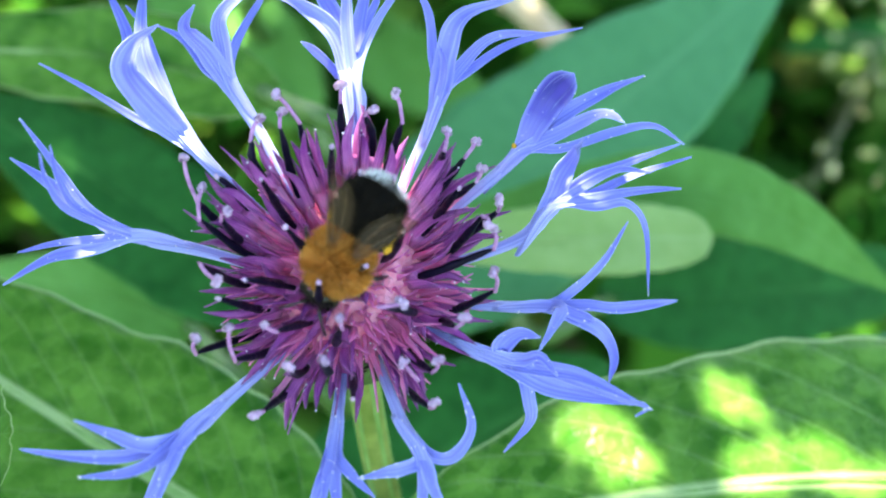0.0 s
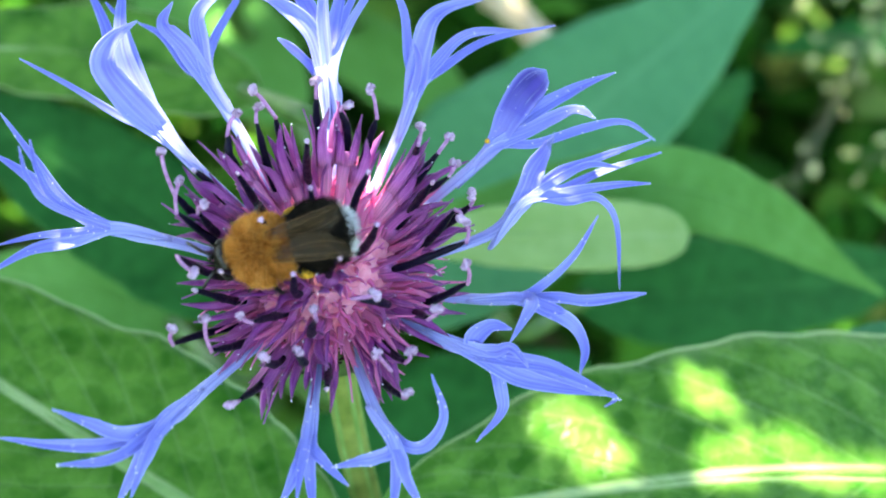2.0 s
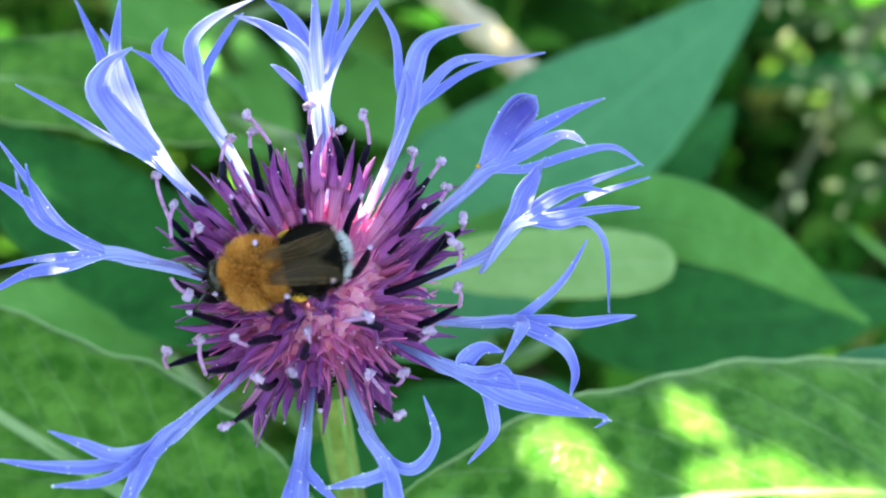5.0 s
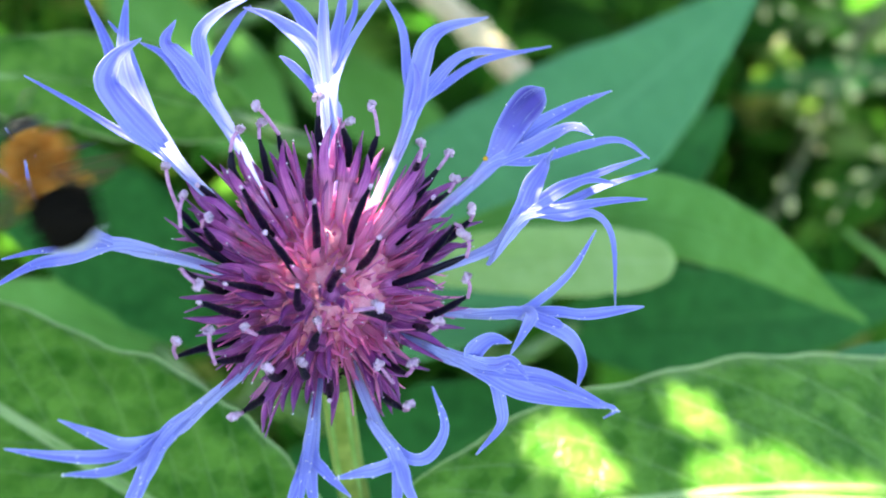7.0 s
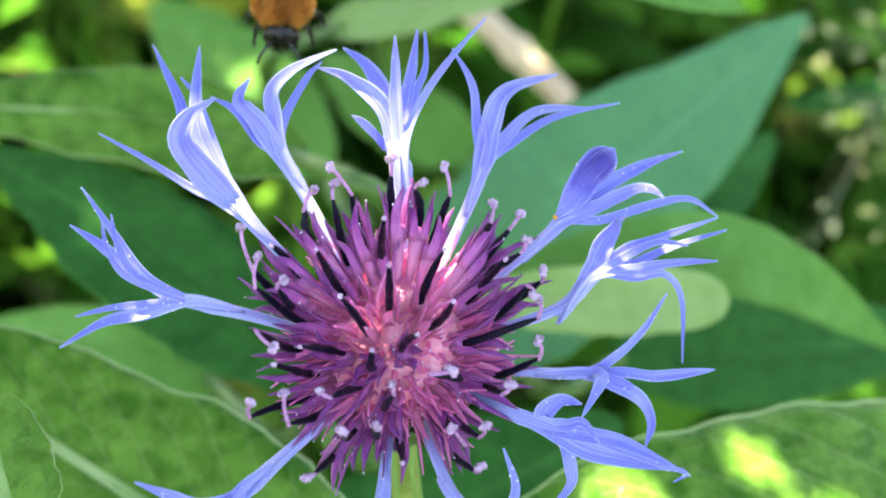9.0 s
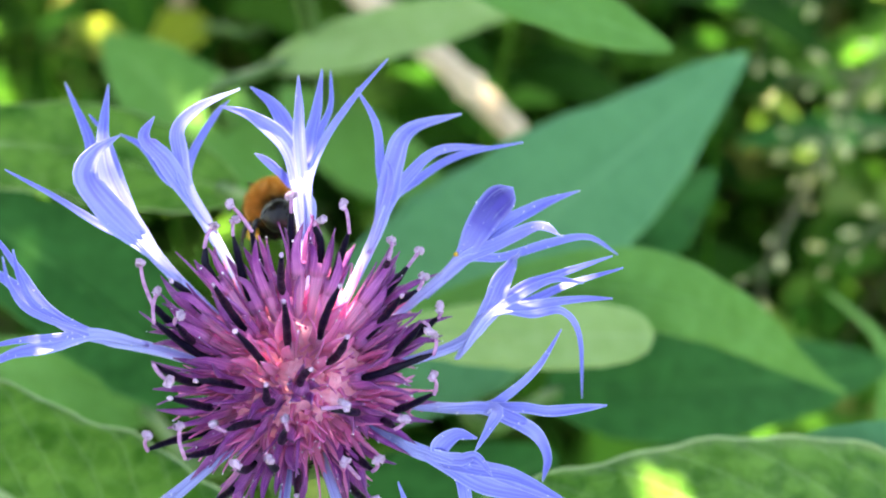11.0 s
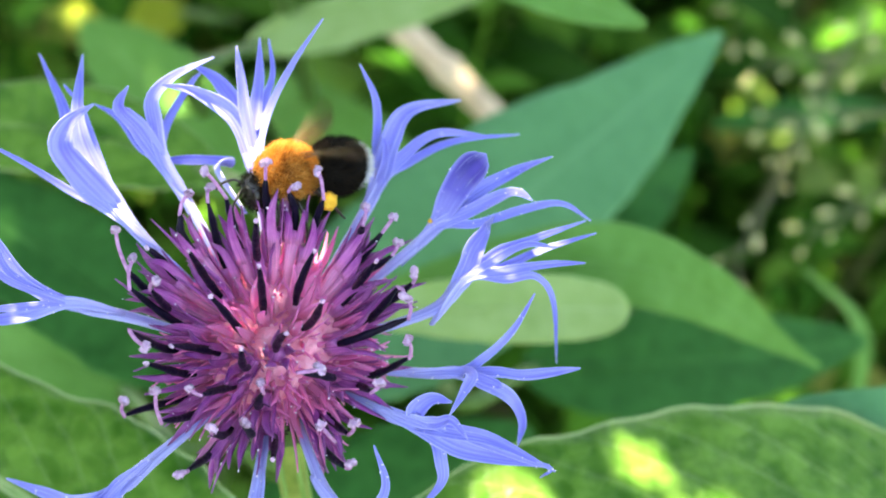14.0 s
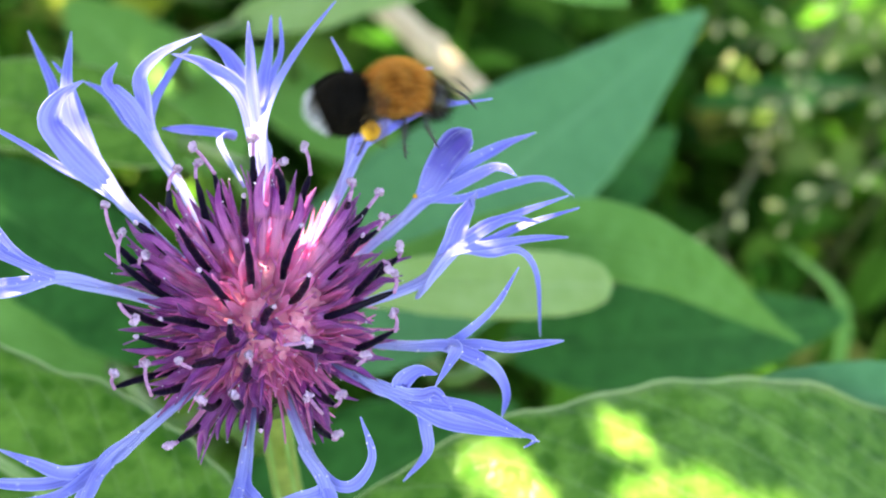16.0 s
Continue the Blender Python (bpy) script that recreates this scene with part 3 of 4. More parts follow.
disc_floret(head, (7.1, 32.0, 9.4), (1.2, 46.9, 15.9), (-5.2, 47.2, 16.7))
disc_floret(head, (-89.5, 10.5, 9.6), (-87.9, 29.5, 16.3))
RAYS = {}
RAYS["upper left"] = ray_floret(head, (143.9, 20.1, 13.8), (142.9, 22.2, 19.3), 1.5, [
    (((147.0, 22.3, 22.7), (149.1, 23.4, 27.5), (152.2, 26.5, 32.2)), 0.54, False),
    (((144.1, 25.3, 23.1), (144.2, 29.4, 26.3), (140.4, 33.4, 27.5), (135.8, 39.3, 27.7)), 2.45, False),
    (((138.9, 24.2, 24.3), (135.0, 26.3, 27.9), (126.6, 24.0, 32.5)), 1.57, False),
    (((137.7, 20.0, 26.4), (133.4, 17.7, 30.4), (130.0, 15.1, 36.3)), 1.18, False),
    (((132.8, 24.2, 28.4), (132.8, 24.2, 29.9), (132.8, 24.2, 31.0)), 0.39, False),
])
RAYS["top left"] = ray_floret(head, (123.7, 24.0, 15.2), (124.8, 26.1, 20.7), 1.5, [
    (((126.6, 23.0, 22.8), (126.3, 19.7, 26.3), (128.2, 17.5, 28.8)), 0.78, False),
    (((125.9, 28.2, 23.5), (128.2, 31.4, 26.1), (125.5, 36.5, 27.4)), 1.67, False),
    (((121.8, 28.2, 23.4), (120.0, 30.3, 25.6), (114.1, 33.4, 26.6), (104.9, 40.5, 27.3)), 1.27, False),
    (((118.5, 23.9, 23.2), (110.2, 22.7, 26.1), (106.4, 25.9, 27.0)), 0.69, False),
])
RAYS["top"] = ray_floret(head, (87.3, 32.0, 12.8), (89.3, 34.1, 18.0), 2.6, [
    (((94.3, 35.3, 21.8), (102.5, 37.4, 24.5), (111.3, 44.3, 26.4)), 1.47, False),
    (((93.0, 32.2, 22.3), (96.7, 30.1, 25.5), (101.5, 28.0, 27.7)), 1.47, False),
    (((90.5, 36.3, 22.2), (90.6, 37.4, 25.1), (90.7, 38.5, 28.0)), 0.98, False),
    (((88.0, 32.1, 22.3), (86.8, 30.1, 25.4), (86.0, 32.2, 28.8)), 1.08, False),
    (((85.9, 31.1, 22.6), (83.7, 29.0, 25.6), (84.6, 27.9, 29.0)), 0.59, False),
    (((84.0, 34.4, 22.1), (77.8, 35.8, 26.3), (71.9, 36.5, 30.6)), 0.62, False),
    (((93.8, 30.0, 18.4), (98.6, 37.2, 19.8), (104.6, 45.2, 21.7)), 0.80, True),
])
RAYS["top right"] = ray_floret(head, (61.1, 23.8, 13.8), (62.1, 25.9, 18.6), 1.5, [
    (((68.0, 28.0, 21.4), (72.1, 30.1, 24.8), (78.1, 32.2, 27.5)), 0.78, False),
    (((64.3, 29.1, 22.1), (63.3, 30.2, 25.3), (57.7, 21.7, 29.2)), 1.86, False),
    (((60.1, 25.9, 21.5), (56.2, 26.0, 25.0), (50.4, 13.1, 29.5)), 0.98, False),
    (((58.9, 22.7, 21.4), (53.8, 20.7, 25.6), (46.7, 15.4, 30.9)), 0.73, False),
    (((63.5, 31.2, 20.9), (65.8, 34.3, 22.1)), 0.59, False),
])
RAYS["right dark tip"] = ray_floret(head, (32.8, 20.2, 15.8), (32.9, 22.3, 19.0), 1.6, [
    (((35.0, 25.4, 21.3), (36.1, 27.5, 23.8), (34.4, 30.8, 26.5)), 2.8, "velvet"),
    (((33.7, 21.2, 23.4), (32.6, 20.2, 27.1), (28.0, 24.6, 30.8)), 1.32, False),
    (((29.9, 22.4, 22.1), (26.2, 25.7, 25.4), (22.6, 29.0, 26.8), (19.6, 29.0, 27.5)), 1.18, False),
    (((27.8, 19.3, 21.8), (25.6, 17.2, 26.3), (24.4, 14.1, 29.6), (22.2, 7.7, 31.8)), 0.69, False),
])
RAYS["right"] = ray_floret(head, (7.2, 18.8, 14.8), (14.2, 20.7, 18.7), 1.7, [
    (((17.4, 24.8, 20.5), (17.8, 30.1, 22.7), (12.1, 41.8, 25.8)), 1.76, False),
    (((16.2, 21.7, 22.0), (15.3, 22.8, 25.3), (14.2, 22.8, 30.7)), 0.88, False),
    (((13.4, 23.9, 22.2), (12.5, 26.0, 25.3), (10.4, 23.9, 27.6)), 0.64, False),
    (((13.1, 19.7, 22.1), (14.9, 17.5, 26.2), (14.8, 16.5, 31.1)), 0.73, False),
    (((11.2, 20.8, 22.4), (9.2, 20.8, 26.4), (7.2, 20.8, 29.5)), 0.78, False),
    (((10.1, 18.7, 22.2), (10.0, 16.6, 24.7), (6.7, 10.3, 25.7), (0.2, -4.1, 26.0)), 0.59, False),
])
RAYS["right low"] = ray_floret(head, (-15.5, 13.0, 13.6), (-14.4, 15.0, 17.9), 1.5, [
    (((-10.2, 17.0, 19.8), (-3.9, 18.9, 22.3), (0.5, 25.2, 25.1)), 0.64, False),
    (((-13.3, 14.9, 21.0), (-13.3, 14.8, 23.6), (-12.2, 16.8, 28.4)), 0.80, True),
    (((-16.5, 13.9, 20.0), (-17.6, 10.7, 22.2), (-18.8, 3.4, 23.3), (-21.0, -3.8, 23.5)), 1.18, False),
    (((-18.4, 20.3, 19.4), (-24.7, 22.4, 19.7), (-33.3, 23.5, 19.9)), 0.98, False),
    (((-17.4, 17.0, 20.5), (-18.4, 17.0, 22.1)), 0.80, True),
])
RAYS["lower right"] = ray_floret(head, (-36.9, 11.4, 10.3), (-35.6, 13.1, 15.8), 1.6, [
    (((-32.4, 16.3, 15.4), (-27.0, 18.4, 16.5), (-25.9, 17.2, 18.2)), 1.47, False),
    (((-33.4, 15.0, 19.2), (-31.2, 14.9, 22.8), (-31.1, 12.6, 28.8)), 1.37, False),
    (((-34.5, 9.8, 19.5), (-31.3, 7.6, 22.7), (-28.1, 6.5, 26.9)), 1.47, False),
    (((-34.5, 9.9, 17.4), (-38.8, 6.7, 19.0), (-42.0, 2.5, 19.8), (-49.3, -3.6, 19.6)), 1.08, False),
    (((-33.4, 16.2, 17.7), (-32.3, 19.3, 19.4), (-34.4, 17.1, 21.3)), 0.98, False),
    (((-31.8, 13.1, 25.5), (-31.2, 13.3, 28.0), (-31.4, 12.7, 28.4), (-32.2, 10.5, 27.6)), 0.28, False),
])
RAYS["bottom right"] = ray_floret(head, (-72.4, 9.1, 14.1), (-70.2, 10.8, 18.7), 1.4, [
    (((-63.7, 9.8, 19.3), (-56.2, 13.0, 18.3), (-53.3, 21.7, 16.0)), 0.88, False),
    (((-76.7, 11.8, 19.3), (-81.1, 12.8, 19.6), (-87.2, 10.7, 19.4)), 0.98, False),
    (((-71.3, 10.6, 21.4), (-69.9, 6.5, 24.0)), 0.98, False),
    (((-73.2, 6.6, 20.9), (-76.2, 4.5, 23.3)), 0.88, False),
])
RAYS["bottom"] = ray_floret(head, (-94.2, 7.2, 12.6), (-94.3, 8.9, 17.2), 1.5, [
    (((-96.3, 8.8, 19.8), (-98.9, 4.8, 22.2)), 0.98, False),
    (((-92.9, 4.8, 19.1), (-91.6, 2.7, 22.6)), 0.98, False),
    (((-89.3, 10.8, 18.9), (-83.9, 8.7, 20.8)), 0.88, False),
    (((-94.6, 12.7, 20.1), (-94.6, 12.5, 23.0)), 0.69, False),
])
RAYS["bottom left"] = ray_floret(head, (-129.6, 10.9, 14.8), (-128.8, 12.7, 21.0), 1.9, [
    (((-131.9, 15.5, 24.1), (-136.7, 17.3, 25.8), (-140.0, 22.0, 28.6)), 1.08, False),
    (((-133.4, 12.6, 24.9), (-139.0, 13.6, 28.6), (-143.7, 14.6, 31.8)), 0.98, False),
    (((-129.1, 15.4, 26.1), (-133.1, 18.2, 30.5)), 0.98, False),
    (((-127.4, 8.8, 24.3), (-127.0, 5.0, 27.1)), 1.37, False),
    (((-125.3, 15.4, 24.5), (-123.1, 12.5, 27.4)), 0.98, False),
])
RAYS["left"] = ray_floret(head, (171.8, 14.4, 12.7), (173.8, 16.5, 19.0), 1.7, [
    (((171.9, 17.5, 22.4), (168.0, 19.5, 27.3), (168.0, 22.5, 30.5)), 1.08, False),
    (((171.9, 20.4, 23.2), (167.0, 24.4, 27.1), (165.1, 30.3, 31.2)), 0.78, False),
    (((174.7, 24.3, 24.1), (171.7, 28.2, 26.6), (169.7, 33.9, 28.6)), 0.59, False),
    (((176.6, 25.3, 24.6), (174.6, 29.1, 27.3), (173.4, 35.7, 29.5)), 0.49, False),
    (((175.8, 15.5, 21.9), (177.8, 14.5, 25.1), (-179.2, 14.6, 28.1)), 0.59, False),
    (((176.9, 12.5, 22.0), (178.9, 10.5, 25.4), (-176.1, 8.6, 29.2)), 1.08, False),
])


def pollen(parent):
    rng = random.Random(21)
    b = Builder()
    for k in range(420):
        ray = RAYS[rng.choice(["lower right", "bottom right", "bottom", "right low", "right dark tip", "left", "bottom left"])]
        me = rng.choice([ray] + list(ray.children) * 2).data
        v = me.vertices[rng.randrange(len(me.vertices))].co
        b.ball(v, rng.uniform(0.00004, 0.0001), 0.2, rng, 3, 5)
    hearts = [o for o in parent.children if o.name.startswith("disc_floret")]
    for k in range(520):
        o = rng.choice(hearts)
        me = o.data
        v = o.matrix_basis @ me.vertices[rng.randrange(len(me.vertices) // 2, len(me.vertices))].co
        b.ball(v * 1.01, rng.uniform(0.00005, 0.00011), 0.2, rng, 3, 5)
    ob = part("pollen", b.mesh("pollen"), POLLEN, parent, "scattered white pollen grains")
    tagged(ob, kind="stuff")


pollen(head)
clump = Builder()
clump.ball(ball_point(34.1, 24.9, 18.6), 0.00024, 0.25, random.Random(8), 5, 7)
part("pollen_clump", clump.mesh("pollen_clump"), YELLOW, RAYS["right dark tip"], "yellow pollen clump")


# ---- leaves ----
def leaf(base, mid, tip, width, material, label, up=(0, 0, 1), fold=0.18, wave=0.03, foot=None, blunt=0.8, seed=1, petiole=0.0016, peak=0.85, rib=None):
    """A lance-shaped leaf: blade with midrib through three points, on a petiole that comes up from the ground."""
    rng = random.Random(seed)
    base, mid, tip, up = Vector(base), Vector(mid), Vector(tip), Vector(up).normalized()
    thing = tagged(new("knapweed_leaf"), label, "leaf")
    thing.location = base
    sp = [p - base for p in curve_through((base, mid, tip), 40)]
    grid, nu = [], 17
    ph = rng.uniform(0, 6)
    for i, p in enumerate(sp):
        s = i / 40
        t = (sp[min(i + 1, 40)] - sp[max(i - 1, 0)]).normalized()
        side = t.cross(up).normalized()
        nr = side.cross(t)
        half = width / 2 * (math.sin(math.pi * min(1, s ** peak * 0.97 + 0.03)) ** blunt) + 0.0004
        row = []
        for j in range(nu):
            c = 2 * j / (nu - 1) - 1
            rise = fold * abs(c) - 0.18 * fold * c * c
            ripple = wave * abs(c) ** 2 * (math.sin(s * 17 + ph + (1.3 if c > 0 else 0)) + 0.5 * math.sin(s * 41 + ph * 2)) + 0.02 * noise.noise((c * 2 + seed, s * 9, seed))
            edge = 1 + abs(c) * (0.018 * math.sin(s * 63 + ph) + 0.09 * noise.noise((s * 7, 3.1 * (c > 0), seed)))
            row.append(p + side * (c * half * edge) + nr * (half * (rise + ripple)))
        grid.append(row)
    b = Builder()
    b.plate(grid, 0.00035)
    part("blade", b.mesh("blade"), material, thing)
    r = Builder()
    r.strand([p - Vector((0, 0, 0.0002)) for p in sp], lambda s: 0.0011 * (1 - s) + 0.00015, lambda s: 0.0008 * (1 - s) + 0.00015, up, 8)
    part("midrib", r.mesh("midrib"), rib or material, thing)
    foot = Vector(foot if foot else (base.x * 1.6, base.y + 0.36, -0.02)) - base
    d = (sp[1] - sp[0]).normalized()
    g = Builder()
    g.strand(curve_through((Vector((0, 0, 0)) + d * 0.002, -d * 0.012 + Vector((0, 0, -0.006)), foot * 0.45 - d * 0.01, foot), 26), lambda s: petiole * (0.8 + 0.8 * s), lambda s: petiole * (0.7 + 0.8 * s), Vector((0, 1, 0.1)), 8)
    part("petiole", g.mesh("petiole"), PETIOLE, thing)
    return thing


# leaf plan
leaf((0.0931, 0.0069, 0.3754), (0.0470, 0.0022, 0.3871), (0.0036, -0.0040, 0.3880), 0.0329, BLADE, "large green leaf with sun patches beside the flower", (-0.27, -0.1, 1), 0.12, 0.03, (0.1, 0.06, -0.02), 0.6, 1)
leaf((0.0001, -0.0085, 0.3809), (-0.0253, 0.0057, 0.3877), (-0.0574, 0.0255, 0.3940), 0.0259, BLADE, "large shaded green leaf with pale midrib", (0.25, -0.35, 1), 0.12, 0.03, (0.0, 0.02, -0.02), 0.6, 2, rib=RIB)
leaf((0.0001, 0.0538, 0.3675), (0.0431, 0.0572, 0.3737), (0.0763, 0.0595, 0.3499), 0.0106, BLADE_LIME, "lime green leaf with drooping tip, sunlight put into its colour", (0, -0.5, 0.9), 0.08, 0.05, None, 1.35, 3, peak=1.05)
leaf((-0.0004, 0.0608, 0.3461), (0.0286, 0.0900, 0.3489), (0.0738, 0.1387, 0.3511), 0.0317, BLADE_BLUE, "broad bluish green pointed leaf behind the flower", (0.1, -0.6, 0.8), 0.06, 0.02, None, 0.85, 4, peak=0.75)
leaf((-0.0120, 0.0471, 0.3599), (-0.0342, 0.0644, 0.3659), (-0.0588, 0.0810, 0.3695), 0.0182, BLADE_SHADED, "deep green leaf behind the flower, shade put into its colour", (-0.1, -0.6, 0.8), 0.1, 0.03, None, 0.8, 5)
leaf((-0.0116, 0.0606, 0.3877), (-0.0338, 0.0686, 0.3871), (-0.0617, 0.0743, 0.3840), 0.0128, BLADE, "broad mid-green leaf behind the flower", (0, -0.5, 0.8), 0.1, 0.03, None, 0.7, 6)
leaf((0.0338, 0.0703, 0.3366), (0.0607, 0.0768, 0.3307), (0.0973, 0.0917, 0.3197), 0.0175, BLADE_SHADED, "low deep green leaf, darkened in colour for shade", (0, -0.5, 0.8), 0.1, 0.03, None, 0.7, 7)
leaf((-0.0261, 0.0629, 0.3393), (-0.0406, 0.0671, 0.3426), (-0.0621, 0.0770, 0.3370), 0.0111, BLADE_LIME, "soft lime green leaf low among weeds", (0, -0.4, 0.8), 0.1, 0.03, None, 0.7, 8)
leaf((0.0056, 0.0939, 0.4080), (0.0303, 0.0854, 0.4011), (0.0472, 0.0825, 0.3951), 0.0100, BLADE_LIME, "light green pointed leaf over the weeds", (0, -0.3, 1), 0.1, 0.02, None, 0.8, 9)
leaf((-0.0119, 0.1393, 0.3461), (0.0095, 0.1428, 0.3510), (0.0351, 0.1469, 0.3568), 0.0108, BLADE_PALE, "pale olive green leaf among weeds", (0, -0.3, 1), 0.1, 0.03, None, 0.6, 10)
leaf((0.0925, 0.0246, 0.3797), (0.0731, 0.0220, 0.3829), (0.0571, 0.0236, 0.3834), 0.0080, BLADE_BLUE, "small bluish green leaf behind a larger one", (0, -0.4, 0.8), 0.1, 0.03, (0.13, 0.07, -0.02), 0.7, 11)
leaf((0.0490, 0.1111, 0.3218), (0.0581, 0.1166, 0.3280), (0.0703, 0.1310, 0.3290), 0.0113, BLADE_SHADED, "small deep green leaf behind a pointed leaf", (0.3, -0.5, 0.7), 0.1, 0.03, None, 0.7, 12)
leaf((0.0975, 0.0875, 0.3013), (0.0992, 0.0997, 0.3137), (0.0919, 0.1146, 0.3140), 0.0033, BLADE_LIME, "narrow curved light green leaf", (0.6, -0.4, 0.7), 0.2, 0.02, (0.085, 0.13, -0.02), 0.7, 15, 0.0012)
leaf((0.0063, 0.0463, 0.3759), (0.0247, 0.0473, 0.3753), (0.0437, 0.0488, 0.3738), 0.0087, BLADE_PALE, "blunt yellow-green lobe of the lime leaf, soft light put into its colour", (0, -0.5, 0.85), 0.08, 0.05, None, 0.4, 21, peak=1.6)
leaf((-0.0342, -0.0109, 0.4041), (-0.0358, -0.0055, 0.4092), (-0.0374, 0.0013, 0.4129), 0.0092, BLADE, "small green leaf with pale rim", (0.4, -0.5, 0.8), 0.25, 0.05, (-0.09, 0.01, -0.02), 0.5, 23, rib=RIB)
leaf((-0.0140, 0.1504, 0.3004), (-0.0328, 0.1717, 0.3063), (-0.0525, 0.1920, 0.3112), 0.0227, BLADE_LIME, "soft light green leaf far among weeds", (0, -0.5, 0.8), 0.1, 0.04, None, 0.7, 31)
leaf((0.0219, 0.1961, 0.2635), (-0.0001, 0.2044, 0.2704), (-0.0172, 0.2223, 0.2730), 0.0191, BLADE_LIME, "small light green leaf far among weeds", (0.1, -0.5, 0.8), 0.1, 0.04, None, 0.7, 32)
leaf((0.1453, 0.2248, 0.2599), (0.1220, 0.2180, 0.2654), (0.0977, 0.2166, 0.2621), 0.0086, BLADE_SHADED, "green leaf lying low among seed weeds", (0.1, -0.5, 0.8), 0.1, 0.04, None, 0.7, 33)
leaf((-0.0378, 0.2579, 0.2649), (-0.0543, 0.2563, 0.2620), (-0.0757, 0.2672, 0.2572), 0.0135, BLADE_YELLOW, "yellowing leaf far among weeds", (0.1, -0.5, 0.8), 0.1, 0.04, None, 0.6, 34)
leaf((-0.0128, 0.0327, 0.3273), (0.0090, 0.0446, 0.3323), (0.0348, 0.0600, 0.3339), 0.0246, BLADE_SHADED, "filler leaf under the flower, shade put into its deep green", (0.1, -0.5, 0.8), 0.1, 0.03, None, 0.7, 35)

# ---- background plants ----
def seed_weed(foot, crest, tip, pods, seed):
    """A thin-stalked weed that arches over, with cream pods hanging along its end."""
    rng = random.Random(seed)
    foot, crest, tip = Vector(foot), Vector(crest), Vector(tip)
    thing = tagged(new("seed_weed"), "slender green weed with small cream seed pods", "weed", "seed weeds behind the flower")
    thing.location = foot
    pts = curve_through((Vector((0, 0, -0.02)), (crest - foot) * 0.6 + Vector((rng.uniform(-0.02, 0.02), 0, 0)), crest - foot, (crest + tip) / 2 - foot + Vector((0, 0, 0.004)), tip - foot), 40)
    b = Builder()
    b.strand(pts, lambda s: 0.0011 - 0.0008 * s, lambda s: 0.0011 - 0.0008 * s, Vector((0, 1, 0)), 6)
    part("stalk", b.mesh("stalk"), STALK, thing)
    for k in range(pods):
        i = 40 - round(k * 20 / pods)
        p, t = pts[i], (pts[i] - pts[i - 1]).normalized()
        side = t.cross(Vector((0, -0.7, 0.7))).normalized() * (1 if k % 2 else -1)
        d = (t * 0.9 + side * rng.uniform(0.3, 0.9) + Vector((0, 0, rng.uniform(-0.3, 0.1)))).normalized()
        q = p + d * rng.uniform(0.003, 0.007)
        g = Builder()
        g.strand(curve_through((p, (p + q) / 2 + Vector((0, 0, 0.0006)), q), 5), lambda s: 0.0003, lambda s: 0.0003, Vector((0, 0, 1)), 4)
        part("side_shoot", g.mesh("side_shoot"), STALK, thing)
        g = Builder()
        ln = rng.uniform(0.3, 0.75)
        g.strand([q, q + d * 0.0012 * ln, q + d * 0.0031 * ln, q + d * 0.005 * ln, q + d * 0.0064 * ln], lambda s: (0.0004, 0.0012, 0.0016, 0.001, 0.0002)[round(s * 4)] * ln, lambda s: (0.0004, 0.001, 0.0013, 0.0009, 0.0002)[round(s * 4)] * ln, Vector((0.3, 1, 0)), 7)
        part("pod", g.mesh("pod"), POD, thing, "cream seed pod")
    return thing


seed_weed((0.16, 0.32, 0.0), (0.1369, 0.2354, 0.2822), (0.0901, 0.1503, 0.2788), 14, 1)
seed_weed((0.15, 0.36, 0.0), (0.1457, 0.2240, 0.2714), (0.1049, 0.2125, 0.2854), 8, 2)
seed_weed((0.17, 0.34, 0.0), (0.1453, 0.2064, 0.2678), (0.1066, 0.1957, 0.2828), 9, 3)
seed_weed((0.18, 0.3, 0.0), (0.1435, 0.1893, 0.2647), (0.1121, 0.1682, 0.2699), 8, 4)
seed_weed((0.13, 0.4, 0.0), (0.1309, 0.2622, 0.2803), (0.1039, 0.2362, 0.2808), 6, 5)


def dry_stalk():
    a, c = Vector((0.0050, 0.2284, 0.2948)), Vector((0.0396, 0.1935, 0.2833))
    d = c - a
    pts = [a + d * s + Vector((0, 0, 0.002 * math.sin(3 * s))) for s in (-1.2, -0.6, 0.0, 0.35, 0.7, 1.0)]
    pts = [Vector((pts[0].x - 0.06, pts[0].y + 0.12, -0.02))] + pts
    thing = tagged(new("dry_stalk"), "broken dry straw-coloured plant stalk leaning in greenery", "stalk")
    line = curve_through(pts, 40)
    b = Builder()
    b.strand(line, lambda s: 0.0033 + 0.0003 * math.sin(s * 40), lambda s: 0.0031 + 0.0003 * math.sin(s * 37), Vector((0, 0.3, 1)), 12)
    part("stalk", b.mesh("stalk"), STRAW, thing)
    for i in (22, 33):
        b = Builder()
        t = (line[i + 1] - line[i]).normalized()
        b.strand([line[i] + t * (0.0012 * k) for k in (-2, -1, 0, 1, 2)], lambda s: 0.0034 + 0.0007 * math.sin(math.pi * s), lambda s: 0.0032 + 0.0009 * math.sin(math.pi * s), Vector((0, 0.3, 1)), 12)
        part("node", b.mesh("node"), STRAW, thing)
    rng = random.Random(12)
    b = Builder()
    t = (line[-1] - line[-2]).normalized()
    for k in range(14):
        o = Vector((rng.uniform(-1, 1), rng.uniform(-1, 1), rng.uniform(-1, 1))) * 0.0018
        b.strand([line[-1] - t * 0.002 + o, line[-1] + t * rng.uniform(0.002, 0.006) + o * 1.3], lambda s: 0.0009 * (1 - 0.8 * s), lambda s: 0.0006 * (1 - 0.8 * s), Vector((0.1, 0.3, 1)), 5)
    part("broken_end", b.mesh("broken_end"), STRAW, thing)


